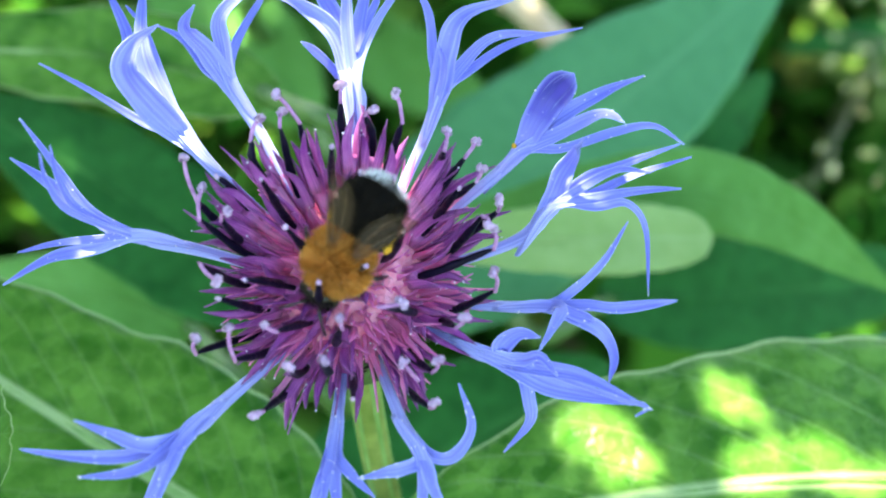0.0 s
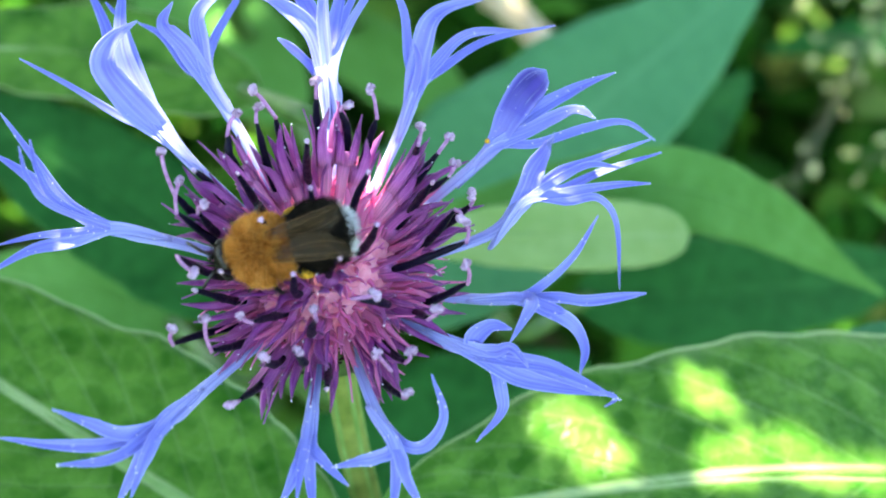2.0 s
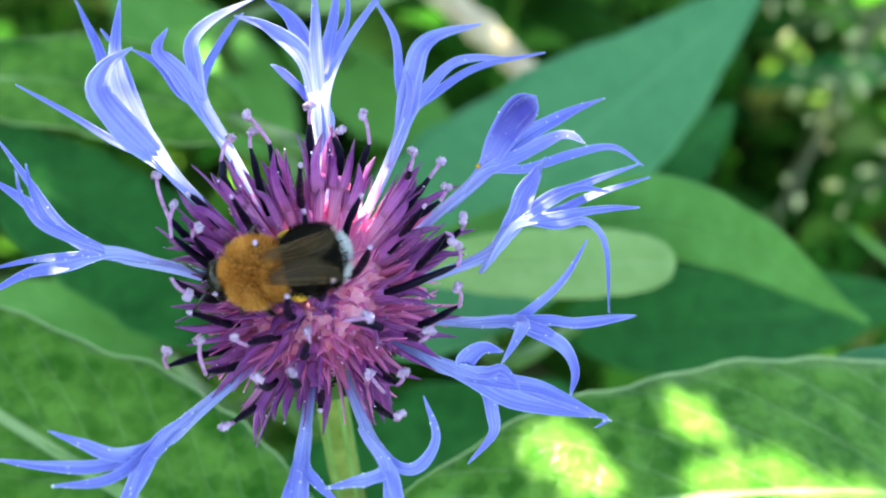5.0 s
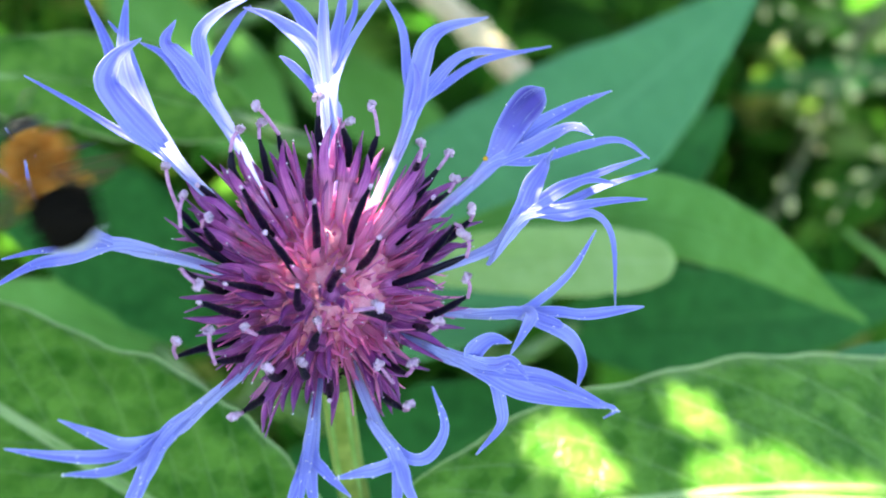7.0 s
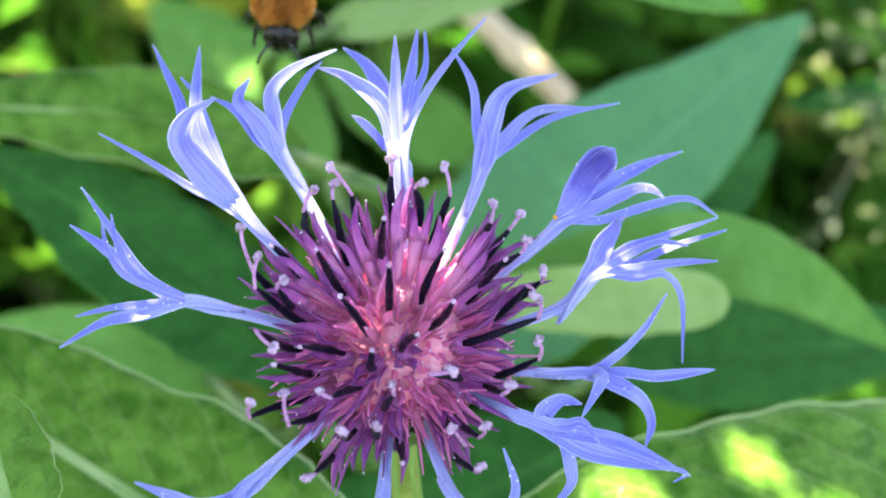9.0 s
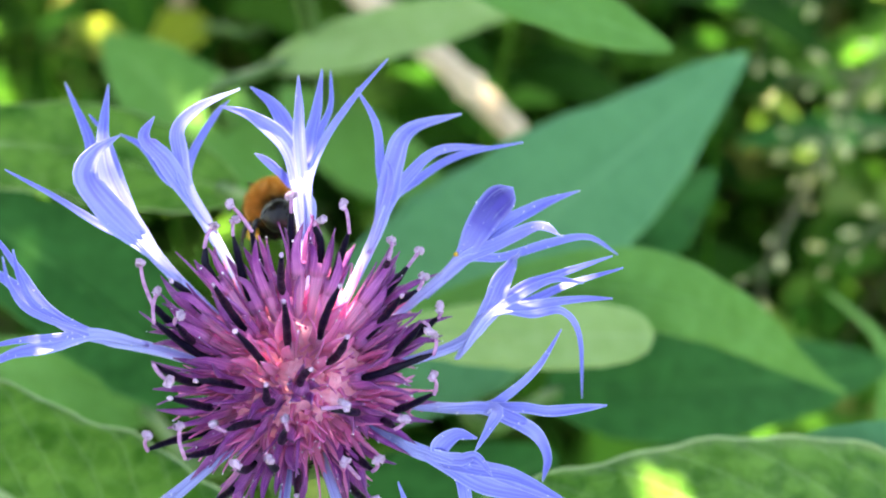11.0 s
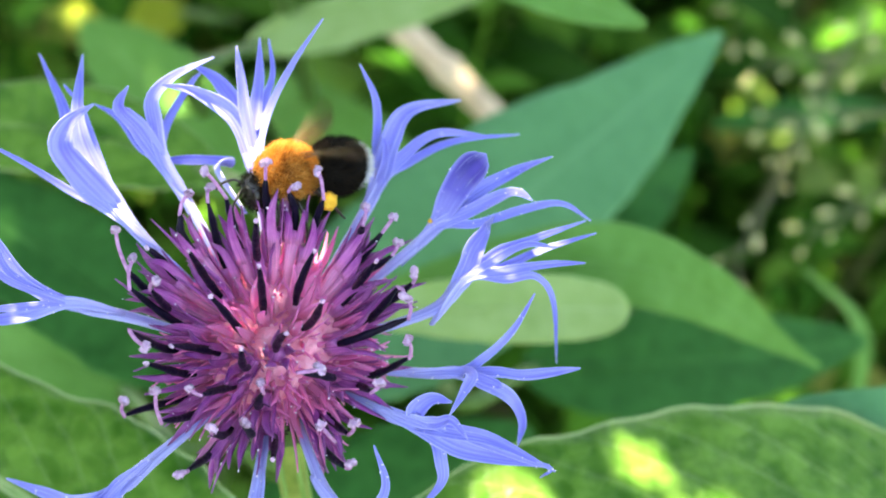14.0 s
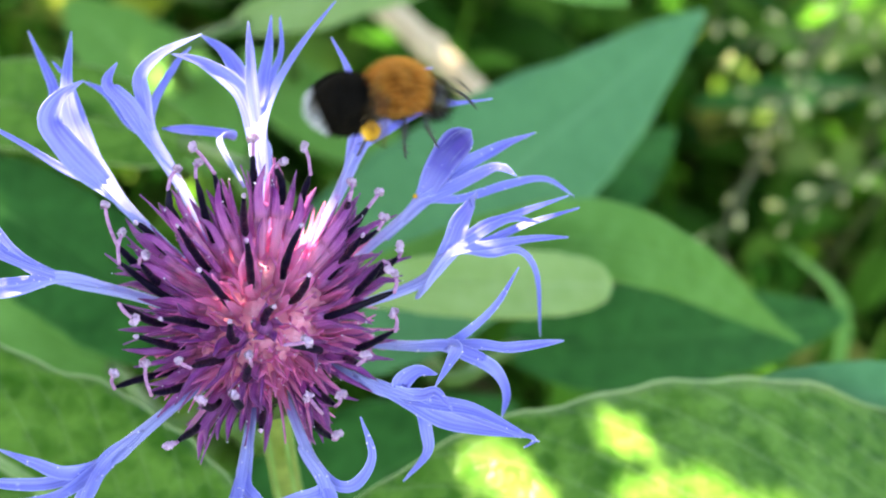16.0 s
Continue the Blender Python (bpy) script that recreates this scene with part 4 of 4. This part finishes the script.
dry_stalk()


def undergrowth():
    """Sprigs of mixed weeds over the ground behind and below the flower."""
    rng = random.Random(33)
    eye, way = Vector((0.006, -0.099, 0.531)), Vector((0.0, 0.71, -0.71))
    b = Builder()
    for k in range(2300):
        y = 0.03 + 1.1 * rng.random() ** 1.1
        x = rng.uniform(-0.22, 0.24) + rng.uniform(-0.4, 0.4) * y
        if k >= 900:
            # the bed goes on all round, thinning out
            a, r = rng.uniform(0, 6.28), 0.2 + 2.0 * rng.random()
            x, y = r * math.cos(a), r * math.sin(a) + 0.3
            if y < 0.12 and abs(x) < 0.16 or (-0.2 - 0.55 * y < x < 0.25 + 0.6 * y and 0 < y < 1.25):
                continue
        top = rng.uniform(0.08, 0.33) * (1 if y > 0.18 else 0.8)
        lean = Vector((rng.uniform(-0.06, 0.06), rng.uniform(-0.05, 0.05), 0))
        pts = curve_through((Vector((x, y, -0.015)), Vector((x, y, top * 0.5)) + lean * 0.4, Vector((x, y, top)) + lean), 8)
        b.strand(pts, lambda s: 0.0014 - 0.0008 * s, lambda s: 0.0014 - 0.0008 * s, Vector((0, 1, 0)), 3)
        size = rng.choice((0.014, 0.02, 0.03, 0.05))
        for j in range(rng.randint(14, 20)):
            p = pts[rng.randint(2, 8)]
            a = rng.uniform(0, 6.28)
            ln = size * rng.uniform(0.7, 1.3)
            d = Vector((math.cos(a), math.sin(a), rng.uniform(-0.1, 0.7))).normalized()
            q = p + d * ln
            if y > -0.3 and ((q - eye).dot(way) < 0.4 or (p - eye).dot(way) < 0.4):
                continue
            w = ln * rng.uniform(0.16, 0.3)
            m = p + d * ln * 0.5 + Vector((0, 0, ln * 0.12))
            b.strand(curve_through((p, m, q - Vector((0, 0, ln * 0.1))), 6), lambda s: w * math.sin(math.pi * min(1, s * 0.94 + 0.06)) + 0.0004, lambda s: 0.0003, Vector((0.1, 0.05, 1)), 6, cup=0.25)
    ob = part("undergrowth", b.mesh("undergrowth"), WEED)
    tagged(ob, "dense out-of-focus green weeds covering the ground", "undergrowth", kind="stuff")


undergrowth()


# ---- unseen shrub added overhead to break the sunlight ----
def shrub():
    rng = random.Random(5)
    thing = tagged(new("overhanging_shrub"), "unseen leafy shrub added over the flower bed to dapple the sun", "shrub")
    thing.location = (-0.95, 0.35, 0)
    o = Vector(thing.location)
    mid = Vector((0, 0, H)) + SUN_TO * 0.3
    b = Builder()
    arch = curve_through((Vector((0, 0, -0.05)), Vector((0.03, 0, 0.4)), Vector((0.15, 0, 0.8)), mid - o + Vector((-0.25, 0, 0.08)), mid - o + Vector((0.3, 0, 0.05))), 40)
    b.strand(arch, lambda s: 0.022 - 0.018 * s, lambda s: 0.022 - 0.018 * s, Vector((0, 1, 0)), 10)
    part("trunk", b.mesh("trunk"), BARK, thing)
    e1 = SUN_TO.orthogonal().normalized()
    e2 = SUN_TO.cross(e1)

    def flat(p):
        return Vector((p.dot(e1), p.dot(e2)))

    gaps = [(flat(Vector(p)), r) for p, r in (
        ((0.0005, 0.0122, 0.4330), 0.0008),
        ((0.0008, 0.0113, 0.4315), 0.0004),
        ((-0.0037, 0.0150, 0.4382), 0.0004),
        ((-0.0016, 0.0132, 0.4347), 0.0002),
        ((-0.0087, 0.0116, 0.4306), 0.0005),
        ((-0.0079, 0.0099, 0.4288), 0.0004),
        ((-0.0078, 0.0160, 0.4395), 0.0005),
        ((-0.0062, 0.0171, 0.4397), 0.0005),
        ((-0.0101, 0.0159, 0.4354), 0.0003),
        ((-0.0156, 0.0092, 0.4309), 0.0005),
        ((-0.0140, 0.0081, 0.4293), 0.0004),
        ((-0.0203, 0.0105, 0.4335), 0.0003),
        ((-0.0183, 0.0099, 0.4319), 0.0004),
        ((-0.0170, 0.0131, 0.4361), 0.0004),
        ((0.0193, 0.0034, 0.4294), 0.0004),
        ((0.0184, 0.0024, 0.4284), 0.0002),
        ((-0.0215, 0.0003, 0.4258), 0.0004),
        ((0.0226, 0.0062, 0.4340), 0.0001),
        ((0.0211, 0.0088, 0.3917), 0.0013),
        ((0.0229, 0.0077, 0.3914), 0.0016),
        ((0.0250, 0.0063, 0.3911), 0.0018),
        ((0.0266, 0.0044, 0.3907), 0.0014),
        ((0.0384, 0.0137, 0.3894), 0.0006),
        ((0.0384, 0.0118, 0.3894), 0.0010),
        ((0.0385, 0.0102, 0.3893), 0.0011),
        ((0.0439, 0.0049, 0.3882), 0.0010),
        ((0.0409, 0.0036, 0.3886), 0.0010),
        ((0.0380, 0.0023, 0.3889), 0.0010),
        ((0.0459, 0.0041, 0.3879), 0.0014),
        ((0.0489, 0.0037, 0.3874), 0.0013),
        ((0.0519, 0.0032, 0.3869), 0.0011),
        ((0.0550, 0.0032, 0.3865), 0.0011),
        ((0.0026, 0.0116, 0.4350), 0.0009),
        ((0.0016, 0.0095, 0.4370), 0.0005),
        ((-0.0050, 0.0010, 0.4335), 0.0002),
        ((-0.0010, -0.0030, 0.4335), 0.0002),
        ((0.0010, 0.0050, 0.4335), 0.0001),
        ((-0.0030, 0.0050, 0.4335), 0.0001),
    )]
    c = Builder()
    side = Vector((0.07, 0.18, -0.12)) + SUN_TO * 0.15
    for shift, reach, count, long in ((SUN_TO * 0.25, 0.45, 4600, 0.03), (Vector((0, 0, 0)), 0.17, 15000, 0.011), (Vector((0, 0, 0)), 0.06, 9000, 0.0055), (side, 0.17, 1500, 0.024)):
        for k in range(count):
            p = mid + shift + e1 * rng.uniform(-reach, reach) + e2 * rng.uniform(-reach, reach) + SUN_TO * rng.uniform(-0.04, 0.08)
            a = rng.uniform(0, 6.28)
            d = Vector((math.cos(a), math.sin(a), rng.uniform(-0.4, 0.3))).normalized()
            ln = long * rng.uniform(0.7, 1.2)
            w = ln * 0.27
            q = p + d * ln
            fp, fq = flat(p), flat(q)
            way = fp - flat(mid + shift)
            swing = math.atan2(way.y, way.x)
            if way.length > reach * (1.24 + 0.16 * math.sin(3 * swing + 1) + 0.1 * math.sin(7 * swing)):
                continue

            def covers(g, r):
                s = max(0.0, min(1.0, (g - fp).dot(fq - fp) / max(1e-9, (fq - fp).length_squared)))
                return (fp + (fq - fp) * s - g).length < r + w * 0.8

            if any(covers(g, r) for g, r in gaps):
                continue
            c.strand([p - o, (p + q) / 2 - o + Vector((0, 0, 0.002)), q - o], lambda s: w * (1 - (2 * s - 1) ** 2) + 0.0005, lambda s: 0.0003, Vector((0.1, 0.1, 1)), 4)
    # leafy side twigs along the bare stretch of the branch
    for k in range(26):
        u = rng.uniform(0.25, 0.75)
        root = arch[round(u * 40)]
        a = rng.uniform(0, 6.28)
        end = root + Vector((math.cos(a), math.sin(a), rng.uniform(0.1, 0.9))) * rng.uniform(0.08, 0.2)
        line = curve_through((root, (root + end) / 2 + Vector((0, 0, 0.01)), end), 10)
        c.strand(line, lambda s: 0.003 - 0.002 * s, lambda s: 0.003 - 0.002 * s, Vector((0.3, 1, 0)), 5)
        for j in range(22):
            p = line[rng.randint(2, 10)]
            a = rng.uniform(0, 6.28)
            d = Vector((math.cos(a), math.sin(a), rng.uniform(-0.4, 0.4))).normalized() * rng.uniform(0.02, 0.04)
            w = d.length * 0.27
            c.strand([p, p + d * 0.5 + Vector((0, 0, 0.002)), p + d], lambda s: w * (1 - (2 * s - 1) ** 2) + 0.0005, lambda s: 0.0003, Vector((0.1, 0.1, 1)), 4)
    part("crown", c.mesh("crown"), CANOPY, thing)


shrub()


# ---- the bumblebee ----
def fur(name, mat, parent, center, axes, count, length, keep, seed, lean=(-0.5, 0, 0)):
    """Hairs over an ellipsoid where keep(unit direction) holds."""
    rng = random.Random(seed)
    v, f = [], []
    while count:
        z = rng.uniform(-1, 1)
        a = rng.uniform(0, 2 * math.pi)
        d = Vector((math.sqrt(1 - z * z) * math.cos(a), math.sqrt(1 - z * z) * math.sin(a), z))
        if not keep(d):
            count -= 1
            continue
        p = Vector((d.x * axes[0], d.y * axes[1], d.z * axes[2])) * 0.98 + center
        nr = Vector((d.x / axes[0], d.y / axes[1], d.z / axes[2])).normalized()
        w = (nr + Vector(lean) * rng.uniform(0.4, 1.0) + Vector((rng.gauss(0, 0.35), rng.gauss(0, 0.35), rng.gauss(0, 0.35)))).normalized()
        s = w.orthogonal().normalized()
        s = (s * math.cos(a * 3) + w.cross(s) * math.sin(a * 3)) * 0.000022
        ln = length * rng.uniform(0.6, 1.25)
        k = len(v)
        droop = Vector((0, 0, 0)) - nr * ln * 0.12
        v += [p - s, p + s, p + w * ln * 0.6 + s * 0.7, p + w * ln * 0.6 - s * 0.7, p + w * ln + droop]
        f += [(k, k + 1, k + 2, k + 3), (k + 3, k + 2, k + 4)]
        count -= 1
    return part(name, mesh_of(name, v, f, [(0.5, 0.5)] * len(v)), mat, parent)


def bee():
    """Head towards +x, back towards +z; origin in the thorax."""
    thing = tagged(new("bumblebee"), "tree bumblebee with tawny thorax, black abdomen and white tail", "bee")
    b = Builder()
    b.ball((0, 0, 0), 1, 0, rings=12, segs=16, axes=(0.0031, 0.0031, 0.0028))
    thorax = part("thorax", b.mesh("thorax"), SKIN_TAN, thing, "tawny furry thorax")
    fur("fur", FUR_TAN, thorax, Vector((0, 0, 0.0001)), (0.0031, 0.0031, 0.0028), 17000, 0.0011, lambda d: d.z > -0.45, 1, (-0.35, 0, 0))
    fur("fur", FUR_BLACK, thorax, Vector((0, 0, 0)), (0.0031, 0.0031, 0.0028), 1400, 0.0009, lambda d: d.z <= -0.4, 2)
    b = Builder()
    ab = Vector((-0.0056, 0, -0.0006))
    ax = (0.0038, 0.0034, 0.003)
    b.ball(ab, 1, 0, rings=14, segs=18, axes=ax)
    abdomen = part("abdomen", b.mesh("abdomen"), SKIN_BLACK, thing, "black banded abdomen with white tail")
    fur("fur", FUR_BLACK, abdomen, ab, ax, 7000, 0.0008, lambda d: 0.97 * d.x + 0.25 * d.z > -0.66, 3, (-0.9, 0, 0))
    fur("fur", FUR_WHITE, abdomen, ab, ax, 5200, 0.0009, lambda d: 0.97 * d.x + 0.25 * d.z <= -0.64, 4, (-0.7, 0, 0))
    hc = Vector((0.0038, 0, -0.0012))
    b = Builder()
    b.ball(hc, 1, 0, rings=10, segs=14, axes=(0.0014, 0.0021, 0.0020))
    skull = part("head", b.mesh("head"), SHELL, thing, "black face")
    fur("fur", FUR_BLACK, skull, hc, (0.0014, 0.0021, 0.0020), 1300, 0.0008, lambda d: abs(d.y) < 0.85, 5, (0.2, 0, 0))
    for sg in (-1, 1):
        b = Builder()
        b.ball(hc + Vector((0.0002, sg * 0.0017, 0.0002)), 1, 0, rings=8, segs=10, axes=(0.0006, 0.0005, 0.001))
        part("eye", b.mesh("eye"), SHELL, skull, "glossy black eye")
        b = Builder()
        b.strand(curve_through([hc + Vector(p) for p in ((0.0009, sg * 0.0005, 0.0006), (0.0018, sg * 0.0012, 0.0013), (0.0030, sg * 0.0022, 0.0006), (0.0036, sg * 0.0026, -0.0003))], 12), lambda s: 0.00016, lambda s: 0.00016, Vector((0, 0, 1)), 6)
        part("antenna", b.mesh("antenna"), SHELL, skull)
        for k, (x, y, z, fx, sp) in enumerate(((0.0016, 0.0012, -0.0016, 0.0026, 0.0036), (0.0, 0.0014, -0.0018, -0.0002, 0.0048), (-0.0015, 0.0014, -0.0017, -0.0040, 0.0037 if sg > 0 else 0.0032))):
            b = Builder()
            p = [Vector((x, sg * y, z)), Vector(((x + fx) / 2 + 0.0003, sg * (y + sp) * 0.52, z + 0.0003)), Vector((fx * 0.9, sg * sp * 0.9, z - 0.0012)), Vector((fx * 1.25, sg * sp, z - 0.0034))]
            b.strand(curve_through(p, 14), lambda s: 0.00034 - 0.0002 * s + (0.0001 if 0.4 < s < 0.7 else 0), lambda s: 0.00026 - 0.00014 * s, Vector((1, 0, 0.2)), 7)
            rr = random.Random(k + 7)
            for j in range(60):
                s = rr.random()
                c = p[1] * (1 - s) + p[2] * s if rr.random() < 0.6 else p[2] * (1 - s) + p[3] * s
                d = Vector((rr.gauss(0, 1), rr.gauss(0, 1), rr.gauss(0, 1))).normalized()
                b.strand([c, c + d * 0.0007], lambda t: 0.00002, lambda t: 0.00002, Vector((0.3, 0.5, 1)), 3)
            leg = part("leg", b.mesh("leg"), SHELL, thing)
            if k == 2:
                g = Builder()
                g.ball(p[2] * 0.85 + p[1] * 0.15, 0.00088, 0.12, random.Random(3), 8, 10, (1.15, 0.8, 1.3))
                part("pollen_basket", g.mesh("pollen_basket"), YELLOW, leg, "packed yellow pollen basket")
    wings = []
    for sg in (-1, 1):
        for nm, root, ln, w in (("forewing", (-0.0012, sg * 0.0012, 0.0026), 0.008, 0.003), ("hindwing", (-0.0017, sg * 0.0014, 0.0024), 0.006, 0.0023)):
            b = Builder()
            grid = []
            for i in range(13):
                s = i / 12
                h = w * (0.12 + 0.88 * math.sin(math.pi * min(1, 0.12 + 0.8 * s ** 1.15)) ** 0.8) * (1 if s < 1 else 0.25)
                row = []
                for j in range(7):
                    c = j / 6
                    row.append(Vector((w * 0.06 * math.sin(s * 3) - h * c * 0.9 + 0.1 * w, sg * ln * s, 0.00025 * math.sin(s * 3 + c * 4))))
                grid.append(row if sg > 0 else row[::-1])
            b.plate(grid, 0.00004)
            for c0, c1 in ((0.02, 0.02), (0.3, 0.2), (0.5, 0.75)):
                line = []
                for i in range(12):
                    r = grid[i] if sg > 0 else grid[i][::-1]
                    c = (c0 + (c1 - c0) * i / 11) * 6
                    k = min(5, int(c))
                    line.append(r[k].lerp(r[k + 1], c - k))
                b.strand(line, lambda s: 0.00004 - 0.00002 * s, lambda s: 0.00003, Vector((0, 0, 1)), 5, mat=1)
            wing = part(nm, b.mesh(nm), [WING, VEIN], thing, "clear brown-veined wing", pose(*root))
            wings.append((wing, root, sg, nm))
    thing.scale = (0.81, 0.81, 0.81)
    return thing, wings


bumblebee, WINGS = bee()


# ---- what moves ----
FLYING = ((6.6, 9.75), (13.7, 16.0))


def motions():
    walk(bumblebee, [
        (0, pose(-0.0006, -0.0067, 0.4308, -29, 44, -136)),
        (0.5, pose(-0.0015, -0.0053, 0.4329, -40, 28, -163)),
        (1, pose(-0.0021, -0.0065, 0.4323, -40, 28, -163)),
        (1.5, pose(-0.0053, -0.0076, 0.4309, -43, 13, -173)),
        (2, pose(-0.0046, -0.0072, 0.4318, -42, 14, -173)),
        (2.5, pose(-0.0047, -0.0073, 0.4314, -43, 13, -174)),
        (3, pose(-0.0047, -0.0076, 0.4313, -43, 14, -173)),
        (3.5, pose(-0.0046, -0.0076, 0.4318, -43, 13, -174)),
        (4, pose(-0.0047, -0.0078, 0.4319, -43, 14, -174)),
        (4.3, pose(-0.0046, -0.0078, 0.4320, -43, 14, -174)),
        (6, pose(-0.0051, -0.0064, 0.4319, -44, -1, 173)),
        (6.3, pose(-0.0056, -0.0066, 0.4325, -43, -11, 164)),
        (6.5, pose(-0.0055, -0.0064, 0.4344, -44, -18, 164)),
        (6.6, pose(-0.0037, -0.0052, 0.4363, -35, -35, 141)),
        (6.7, pose(-0.0059, -0.0035, 0.4385, -28, -42, 127)),
        (6.8, pose(-0.0104, -0.0035, 0.4390, -29, -41, 130)),
        (6.9, pose(-0.0115, -0.0021, 0.4403, -23, -45, 120)),
        (7, pose(-0.0236, 0.0015, 0.4345, -27, -42, 126)),
        (7.1, pose(-0.0327, 0.0010, 0.4321, -23, -39, 120)),
        (7.4, pose(-0.0572, 0.0143, 0.4230, -11, -43, 103)),
        (7.5, pose(-0.0519, 0.0120, 0.4210, -21, -31, 58)),
        (7.6, pose(-0.0468, 0.0097, 0.4192, -37, -30, 14)),
        (7.8, pose(-0.0268, 0.0023, 0.4257, -34, -28, -3)),
        (8, pose(-0.0279, 0.0006, 0.4256, -33, -24, -8)),
        (8.1, pose(-0.0282, 0.0006, 0.4256, -32, -23, -9)),
        (8.25, pose(-0.0376, 0.0094, 0.4224, -33, -23, -2)),
        (8.4, pose(-0.0277, 0.0137, 0.4327, -32, -19, -28)),
        (8.5, pose(-0.0233, 0.0127, 0.4418, -32, -16, -42)),
        (8.6, pose(-0.0236, 0.0143, 0.4408, -31, -17, -46)),
        (8.7, pose(-0.0198, 0.0294, 0.4442, -20, 0, -50)),
        (8.8, pose(-0.0131, 0.0295, 0.4386, -5, 12, -86)),
        (8.9, pose(-0.0105, 0.0287, 0.4352, -2, 22, -92)),
        (9, pose(-0.0110, 0.0311, 0.4349, 0, 22, -92)),
        (9.1, pose(-0.0054, 0.0337, 0.4363, 0, 24, -88)),
        (9.2, pose(-0.0016, 0.0321, 0.4336, 0, 20, -86)),
        (9.3, pose(-0.0023, 0.0312, 0.4328, 0, 8, -84)),
        (9.4, pose(-0.0009, 0.0242, 0.4318, 0, -28, -98)),
        (9.5, pose(-0.0033, 0.0205, 0.4301, 0, -46, -98)),
        (9.6, pose(-0.0039, 0.0194, 0.4291, 0, -46, -90)),
        (9.7, pose(-0.0050, 0.0182, 0.4281, 0, -46, -72)),
        (10.2, pose(-0.0049, 0.0180, 0.4259, 0, -45, -78)),
        (11.2, pose(-0.0023, 0.0188, 0.4246, 0, -45, -78)),
        (11.8, pose(-0.0014, 0.0164, 0.4275, 0, -45, -78)),
        (12, pose(-0.0015, 0.0159, 0.4272, 0, -45, -78)),
        (12.1, pose(0.0003, 0.0165, 0.4280, 1, -68, -128)),
        (12.2, pose(0.0021, 0.0171, 0.4287, 71, -71, 117)),
        (12.3, pose(0.0039, 0.0177, 0.4295, 79, -48, 61)),
        (12.5, pose(0.0066, 0.0190, 0.4296, 83, -45, 50)),
        (12.75, pose(0.0048, 0.0172, 0.4298, 50, -29, 74)),
        (13, pose(0.0035, 0.0144, 0.4309, -3, -5, 89)),
        (13.2, pose(0.0026, 0.0138, 0.4303, -4, -5, 95)),
        (13.5, pose(0.0019, 0.0132, 0.4311, -7, -2, 104)),
        (13.8, pose(0.0014, 0.0081, 0.4350, 0, 0, 176)),
        (14, pose(0.0012, 0.0080, 0.4349, 11, -1, -158)),
        (14.5, pose(0.0022, 0.0080, 0.4349, 14, 8, -128)),
        (15, pose(0.0015, 0.0075, 0.4348, 15, 10, -142)),
        (15.3, pose(0.0025, 0.0082, 0.4355, 15, 9, -160)),
        (15.4, pose(0.0016, 0.0125, 0.4328, -1, -16, 149)),
        (15.5, pose(0.0020, 0.0125, 0.4338, -11, -7, 114)),
        (15.6, pose(0.0045, 0.0137, 0.4351, -7, -12, 104)),
        (15.7, pose(0.0061, 0.0146, 0.4356, 1, -13, 77)),
        (15.8, pose(0.0037, 0.0116, 0.4395, -4, -19, 92)),
        (15.9, pose(0.0062, 0.0102, 0.4413, 8, -28, 51)),
        (16, pose(0.0119, 0.0036, 0.4454, -19, -4, 6)),
    ])
    for wing, root, sg, nm in WINGS:
        hind = nm == "hindwing"
        rest = pose(*root) @ pose(0, 0, 0, 0, 0, sg * (82 if not hind else 82)) @ pose(0, 0, 0, sg * 7, sg * 12, 0)
        half = pose(*root) @ pose(0, 0, 0, 0, 0, sg * 64) @ pose(0, 0, 0, sg * 16, 0, 0)
        rows = [(0.0, half), (0.9, half), (1.4, rest), (6.2, rest), (6.4, half)]
        for a, z in FLYING:
            if a > 10:
                rows += [(9.95, rest), (12.2, rest), (12.6, half)]
            k = 0
            while a + k / 15 <= z + 1e-6:
                beat = 34 if k % 2 else -14
                spread = 50 if 13 < a + k / 15 < 15.4 else 14
                rows.append((a + k / 15, pose(*root) @ pose(0, 0, 0, 0, 0, sg * (spread if not hind else spread + 10)) @ pose(0, 0, 0, sg * beat, 0, 0)))
                k += 1
        walk(wing, rows)
    # the topmost floret and its neighbour give way to the bee
    view = Vector((0, -math.sin(radians(35)), math.cos(radians(35))))

    def sway(deg):
        return Matrix.Rotation(radians(deg), 4, view)

    walk(RAYS["top"], [(t, sway(d)) for t, d in ((0, 0), (12.9, 0), (13.25, 6), (13.5, 7), (14.5, 6), (15.3, 6), (15.6, 3), (16.0, 2))])
    # its small tooth is bent down to the side by the landing bee
    tooth = LOBES[RAYS["top"].name][-1]
    hinge = Vector((-0.0000, 0.0165, 0.0076))
    turn = Vector((-0.373, -0.291, 0.881)).rotation_difference(Vector((-0.99, -0.06, 0.1)))

    def bent(share):
        return Matrix.Translation(hinge) @ Matrix.Rotation(turn.angle * share, 4, turn.axis) @ Matrix.Translation(-hinge)

    walk(tooth, [(t, bent(d)) for t, d in ((0, 0), (12.3, 0), (12.5, 1), (16.0, 1))])
    walk(RAYS["top right"], [(t, sway(d)) for t, d in ((0, 0), (13.1, 0), (13.45, -12), (13.8, -11), (14.05, -5), (15.4, -4), (16.0, -3))])


motions()
